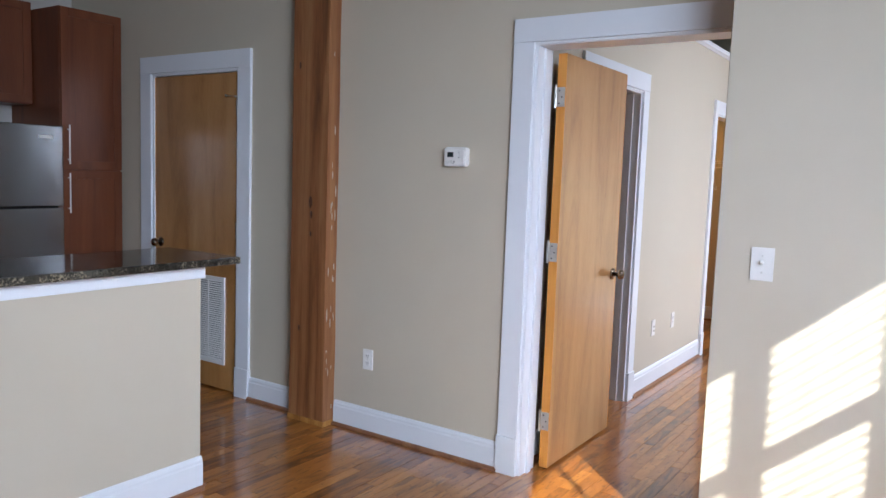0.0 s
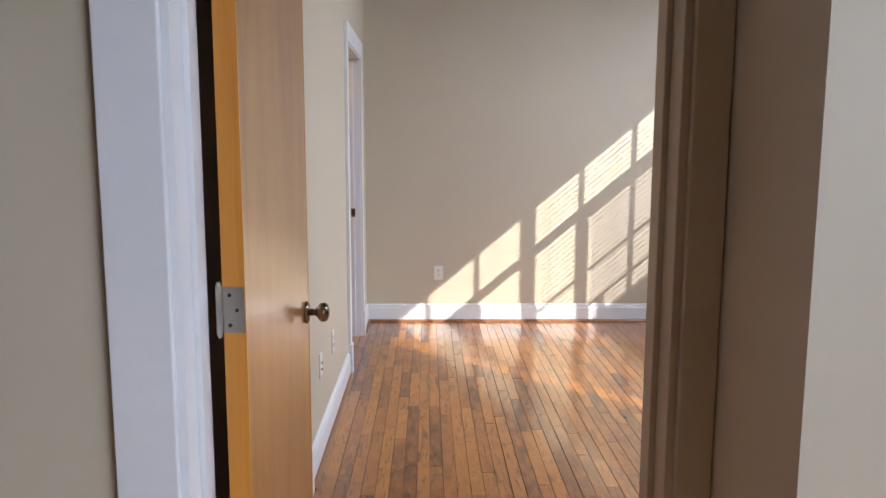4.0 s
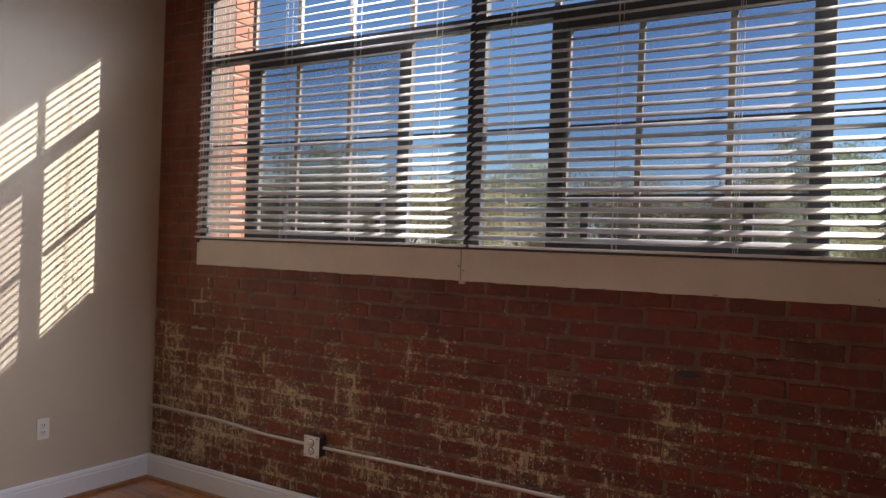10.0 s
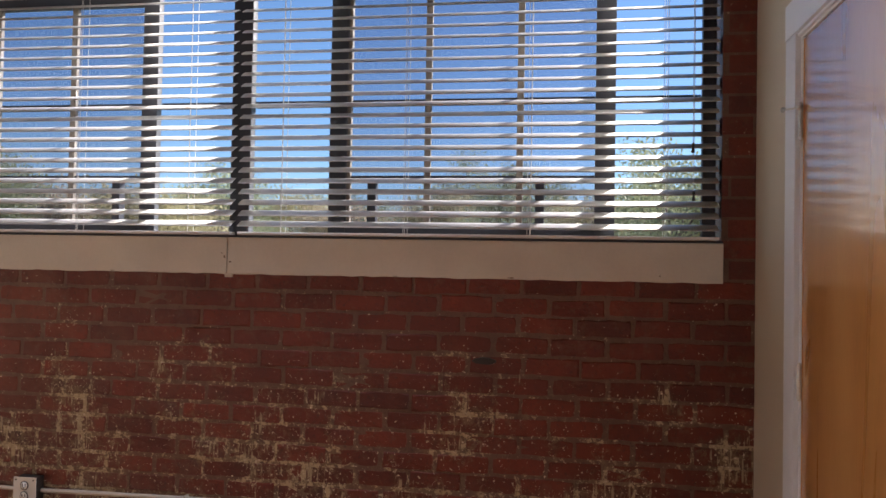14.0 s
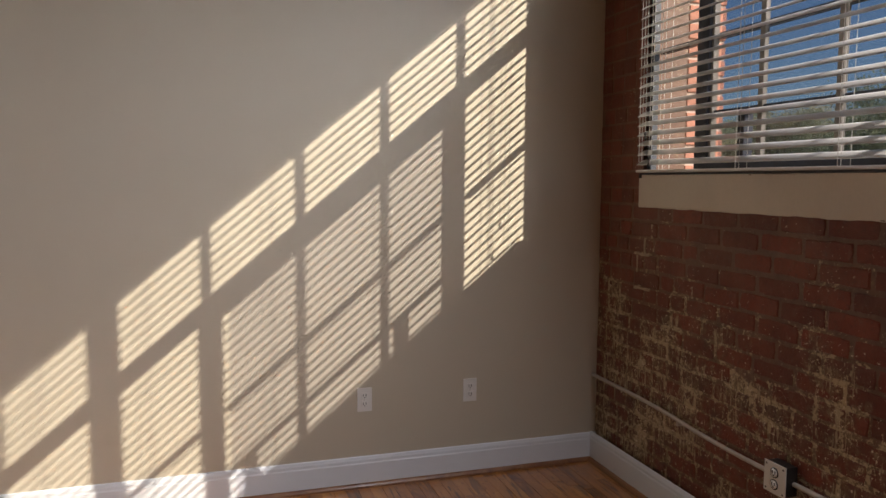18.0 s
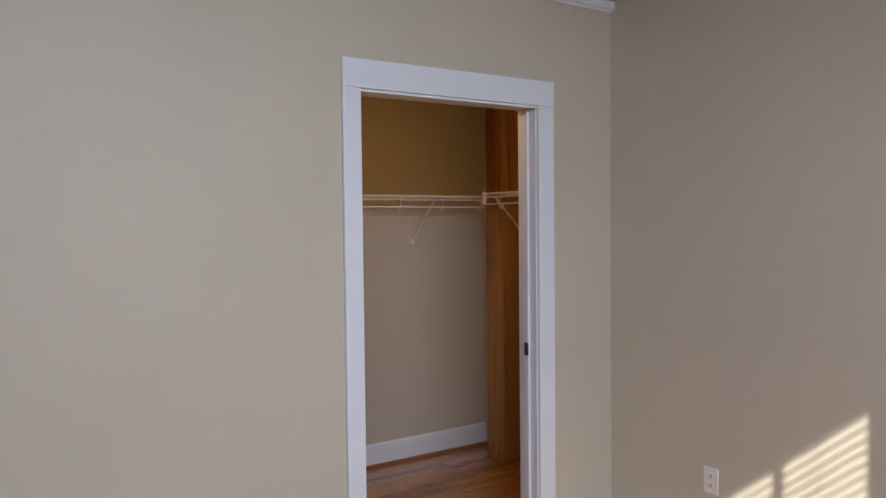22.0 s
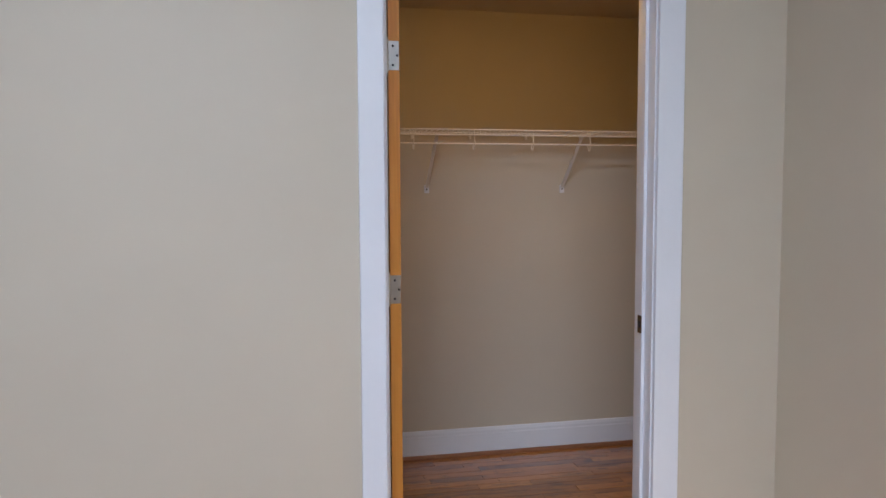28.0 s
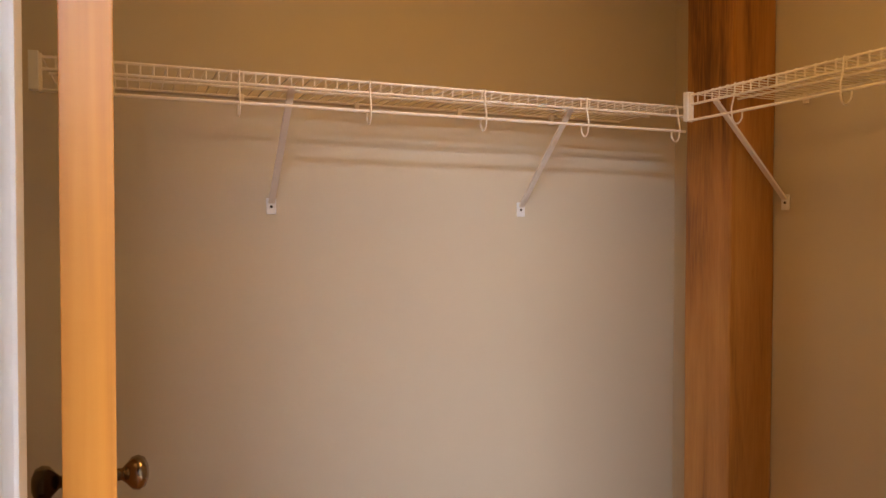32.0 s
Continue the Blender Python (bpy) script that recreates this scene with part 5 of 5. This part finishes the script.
def tree(label, m, seed, leaves, height=10.0, spread=4.0, n_leaf=14000):
    """A tapered trunk with limbs and a ragged crown of many small leaf clumps."""
    r = random.Random(seed)
    t = thing("tree", label, "tree", m, group="trees outside")
    bm = bmesh.new()
    tube(bm, (0, 0, 0), (0.15, 0.1, height * 0.5), 0.28, 8, 0.16)
    tips = []
    for k in range(15):
        a, h0 = r.uniform(0, 6.3), height * r.uniform(0.28, 0.5)
        tip = Vector((math.cos(a) * spread * r.uniform(0.35, 0.9), math.sin(a) * spread * r.uniform(0.35, 0.9), height * r.uniform(0.5, 0.95)))
        tube(bm, (0.1, 0.07, h0), tip, 0.09, 6, 0.02)
        tips.append(tip)
    part("trunk", bm, BARK, t)
    verts, faces = [], []
    for k in range(n_leaf):
        tip = r.choice(tips)
        p = tip + Vector((r.gauss(0, 0.85), r.gauss(0, 0.85), r.gauss(0, 0.7)))
        s = r.uniform(0.05, 0.13)
        u = Vector((r.uniform(-1, 1), r.uniform(-1, 1), r.uniform(-1, 1))).normalized()
        w = u.orthogonal().normalized()
        b0 = len(verts)
        verts += [p + u * s, p + w * s * 0.7, p - u * s, p - w * s * 0.7 + Vector((0, 0, s * 0.3))]
        faces += [(b0, b0 + 1, b0 + 2), (b0, b0 + 2, b0 + 3)]
    me = bpy.data.meshes.new("crown")
    me.from_pydata(verts, [], faces)
    me.materials.append(leaves)
    c = new("crown", me)
    c.parent = t
    tagged(c, kind="stuff")
    return t


kinds = [tree("tall green leafy tree beyond the road", pose(82, 6, GZ), 1, GREEN, 11, 4.2), tree("yellowing autumn tree beyond the road", pose(88, -2, GZ), 2, YELLOW, 9, 3.8), tree("rust-leaved autumn tree beyond the road", pose(85, 36, GZ), 3, RUST, 9.5, 4.0), tree("small thin green tree by the road", pose(76, -16, GZ), 4, GREEN, 7, 3.0)]
rs = random.Random(21)
for k in range(52):
    src = kinds[(0, 0, 1, 3, 0, 2, 1, 3)[k % 8]]
    y = -40 + k * 2.6 + rs.uniform(-1.5, 1.5)
    x = rs.uniform(70, 150)
    o = copy_thing(src, pose(x, y * x / 55, GZ, 0, 0, rs.uniform(0, 360)))
    s = rs.uniform(0.85, 1.15) * (0.55 + x / 85)
    o.scale = (s, s, s * rs.uniform(0.85, 1.1))


def house(label, x, y, w, d, h, wall_mat):
    t = thing("house", label, "house", pose(x, y, GZ))
    part("wall", boxes((0, d, -w / 2, w / 2, 0, h)), wall_mat, t)
    bm = bmesh.new()
    v = [bm.verts.new(p) for p in ((-0.4, -w / 2 - 0.4, h), (-0.4, w / 2 + 0.4, h), (d + 0.4, w / 2 + 0.4, h), (d + 0.4, -w / 2 - 0.4, h), (d / 2, -w / 2 - 0.4, h + 2), (d / 2, w / 2 + 0.4, h + 2))]
    for q in ((0, 1, 5, 4), (2, 3, 4, 5), (0, 4, 3), (1, 2, 5), (0, 3, 2, 1)):
        bm.faces.new([v[i] for i in q])
    part("roof", bm, ROOF, t)
    for k in range(int(w // 2.5)):
        yy = -w / 2 + 1.2 + k * 2.5
        win_ = part("window", boxes((-0.05, -0.01, yy - 0.5, yy + 0.5, 1.1, 2.4, 0.02)), SIDING, t)
        part("pane", boxes((-0.07, -0.05, yy - 0.42, yy + 0.42, 1.18, 2.32)), LCD, win_)


house("low pale house with a grey roof", 62, 3, 13, 8, 2.8, SIDING)
house("low brick house with a grey roof", 66, 30, 12, 8, 3.0, OUTBRICK)
house("long pale house among the trees", 60, -22, 14, 8, 2.6, SIDING)

# ---- boards and bricks ----
PW = 0.057


def plank_mesh(name, length):
    bm = boxes((-PW / 2 + 0.0008, PW / 2 - 0.0008, 0.0, length, -0.02, 0.0))
    bmesh.ops.bevel(bm, geom=[e for e in bm.edges if all(abs(v.co.z) < 1e-6 for v in e.verts) and abs(e.verts[0].co.y - e.verts[1].co.y) > 0.1], offset=0.0010, segments=1, affect="EDGES")
    return mesh_of(name, bm, FLOORW)


def lay_floor():
    rnd = random.Random(5)
    sizes = [0.26, 0.36, 0.48, 0.6, 0.78, 1.05]
    data = {s: plank_mesh("plank", s) for s in sizes}
    fl = thing("floor", "glossy honey maple strip floor with worn joints", "floor", kind="structure")
    rest = bmesh.new()
    x, count = -4.37, 0
    while x < BX:
        y = -9.75 - rnd.uniform(0, 0.9)
        while y < 1.3:
            s = rnd.choice(sizes)
            px, z, tip = x + rnd.uniform(-0.0007, 0.0007), rnd.uniform(-0.0007, 0.0004), rnd.uniform(-0.22, 0.22)
            near = 0.0 < x < 3.4 and -3.6 < y and y + s < 0.1
            if near and count < 300:
                o = new("plank", data[s])
                o.parent = fl
                o.matrix_basis = pose(px, y, z, rnd.uniform(-0.03, 0.03), tip, 0)
                count += 1
            elif not (-0.10 < x < 3.6 and y > 0.02) and y + s > -9.75:
                h, d = PW / 2 - 0.0008, math.tan(radians(tip)) * PW / 2
                y0, y1 = max(y, -9.75), min(y + s - 0.001, 1.38)
                vs = [rest.verts.new(p) for p in ((px - h, y0, z + d), (px + h, y0, z - d), (px + h, y1, z - d), (px - h, y1, z + d), (px - h, y0, -0.019), (px + h, y0, -0.019), (px + h, y1, -0.019), (px - h, y1, -0.019))]
                for q in ((0, 1, 2, 3), (0, 4, 5, 1), (1, 5, 6, 2), (2, 6, 7, 3), (3, 7, 4, 0)):
                    rest.faces.new([vs[k] for k in q])
            y += s + 0.0008
        x += PW
    part("planks", rest, FLOORW_REST, fl, "joined maple strips")


lay_floor()


def lay_bricks():
    rnd = random.Random(11)
    wall = bpy.data.objects["wall_east"]
    P, JOINT, STEP = 0.0763, 0.0105, 0.213
    BH = P - JOINT

    def brick_mesh(length, height, seed):
        """A worn brick: an uneven outline, a sunken rounded edge and a slightly hollow face."""
        r = random.Random(seed)
        bm = bmesh.new()
        outline = []
        nl, nh = max(2, int(length / 0.034)), 2
        for k in range(nl):
            outline.append((length * k / nl, 0.0))
        for k in range(nh):
            outline.append((length, height * k / nh))
        for k in range(nl):
            outline.append((length * (1 - k / nl), height))
        for k in range(nh):
            outline.append((0.0, height * (1 - k / nh)))
        rings = []
        for inset, depth, wob in ((-0.001, 0.045, 0.0), (0.0, 0.006, 0.0024), (0.0045, 0.0, 0.0026)):
            ring = []
            for u, v in outline:
                cu, cv = length / 2 - u, height / 2 - v
                du = math.copysign(min(inset, abs(cu)), cu) if abs(abs(cu) - length / 2) < 1e-6 else 0.0
                dv = math.copysign(inset, cv) if abs(abs(cv) - height / 2) < 1e-6 else 0.0
                if du and dv:
                    du, dv = du * 1.7, dv * 1.7
                ring.append(bm.verts.new((depth + r.uniform(-wob, wob) * 0.5, u + du + r.uniform(-wob, wob), v + dv + r.uniform(-wob, wob))))
            rings.append(ring)
        c = len(outline)
        for a, d in zip(rings, rings[1:]):
            for k in range(c):
                bm.faces.new((a[k], d[k], d[(k + 1) % c], a[(k + 1) % c]))
        mid = bm.verts.new((r.uniform(-0.0015, 0.0012), length / 2, height / 2))
        for k in range(c):
            bm.faces.new((rings[2][k], mid, rings[2][(k + 1) % c]))
        bmesh.ops.recalc_face_normals(bm, faces=bm.faces)
        return mesh_of("brick", bm, BRICK)

    full = [brick_mesh(STEP - JOINT, BH, k) for k in range(10)]
    half = [brick_mesh(0.094, BH, k + 30) for k in range(4)]
    joined = bmesh.new()
    z, row = 1.272 - 15 * P + JOINT / 2, 0
    while z < TOP - 0.1:
        top = z + BH
        y = -1.901 - STEP * 12 + (0.0 if row % 2 else STEP / 2) + JOINT / 2 + rnd.uniform(-0.008, 0.008)
        while y < -0.012:
            l = STEP - JOINT + rnd.uniform(-0.004, 0.004)
            cut = -0.004 - y < l
            ends = y + l > -0.62 and rnd.random() < 0.6
            if cut or ends:
                l = min(0.094, -0.004 - y)
            dx = rnd.uniform(-0.0025, 0.0015)
            inside = y + l > WIN[0] + 0.001 and y < WIN[1] - 0.001 and top > 1.345 and z < 2.97
            if l > 0.03 and y > CY - 0.14 and not inside:
                if top < 1.40 and l > 0.09:
                    o = new("brick", rnd.choice(half if l < 0.15 else full))
                    o.parent = wall
                    o.matrix_basis = pose(BX + dx - 0.001, y, z + rnd.uniform(-0.003, 0.003), rnd.uniform(-0.9, 0.9), 0, rnd.uniform(-0.7, 0.7))
                else:
                    box(joined, BX + dx, BX + 0.05, y, y + l, z, top)
            elif inside and y < WIN[0] - 0.02 and y > CY - 0.14:
                box(joined, BX + dx, BX + 0.05, y, WIN[0], z, top)
            elif inside and y < WIN[1] < y + l - 0.02:
                box(joined, BX + dx, BX + 0.05, WIN[1], y + l, z, top)
            y += l + JOINT
        z += P
        row += 1
    tagged(part("bricks", joined, BRICK_FAR, wall, "joined brickwork round the window"), kind="stuff")


lay_bricks()


# pale joints repointed near the corner, brick holes as dark patches, and small holes in the floor
def wall_scraps():
    rnd = random.Random(17)
    wall = bpy.data.objects["wall_east"]
    pale = surface("pale_pointing", (0.44, 0.35, 0.25), 0.9, var=0.25, scale=30, fine=150, bump=0.3)
    for y0, y1, z0, z1 in ((-0.482, -0.470, 1.195, 1.258), (-0.424, -0.412, 1.121, 1.193), (-0.366, -0.354, 1.030, 1.110), (-0.392, -0.380, 0.966, 1.026), (-0.456, -0.331, 1.112, 1.124), (-0.467, -0.336, 0.952, 0.964), (-0.786, -0.776, 0.970, 1.017)):
        bm = boxes((BX - 0.003, BX + 0.003, y0, y1, z0, z1))
        long_ = [e for e in bm.edges if e.calc_length() > 0.03]
        bmesh.ops.subdivide_edges(bm, edges=long_, cuts=5)
        for v in bm.verts:
            v.co += Vector((rnd.uniform(-0.001, 0.001), rnd.uniform(-0.003, 0.003), rnd.uniform(-0.003, 0.003)))
        part("pointing", bm, pale, wall, "pale repointed joint")
    # the dark inside of a hole, drawn as a flat near-black patch
    for y, z, w, h in ((-2.462, 0.257, 0.095, 0.034), (-3.25, 1.02, 0.10, 0.03)):
        pts = [(math.cos(k * 0.7) * w * rnd.uniform(0.7, 1.0) / 2, math.sin(k * 0.7) * h * rnd.uniform(0.75, 1.05) / 2) for k in range(9)]
        bm = bmesh.new()
        a = [bm.verts.new((BX - 0.0065, y + p, z + q)) for p, q in pts]
        c = [bm.verts.new((BX + 0.004, y + p * 1.1, z + q * 1.1)) for p, q in pts]
        bm.faces.new(a)
        for k in range(9):
            bm.faces.new((a[k], c[k], c[(k + 1) % 9], a[(k + 1) % 9]))
        bmesh.ops.recalc_face_normals(bm, faces=bm.faces)
        part("hole_patch", bm, IRON, wall, "flat dark patch standing for a hole in the brick")
    fl = bpy.data.objects["floor"]
    for x, y, r in ((1.345, -0.309, 0.009), (1.341, -1.022, 0.010), (0.662, -1.293, 0.007), (1.536, -2.202, 0.012), (2.115, -1.338, 0.008), (0.888, -1.853, 0.005), (0.845, -1.80, 0.005), (0.93, -1.80, 0.004)):
        part("nail_hole", moved(lathe([(0, 0), (r, 0), (r * 0.6, 0.0009), (0, 0.001)], 9), Matrix.Translation((x, y, 0.0004)) @ Matrix.Diagonal((0.8, 1.5, 1, 1))), SLOT, fl, "small dark hole in a board")


wall_scraps()
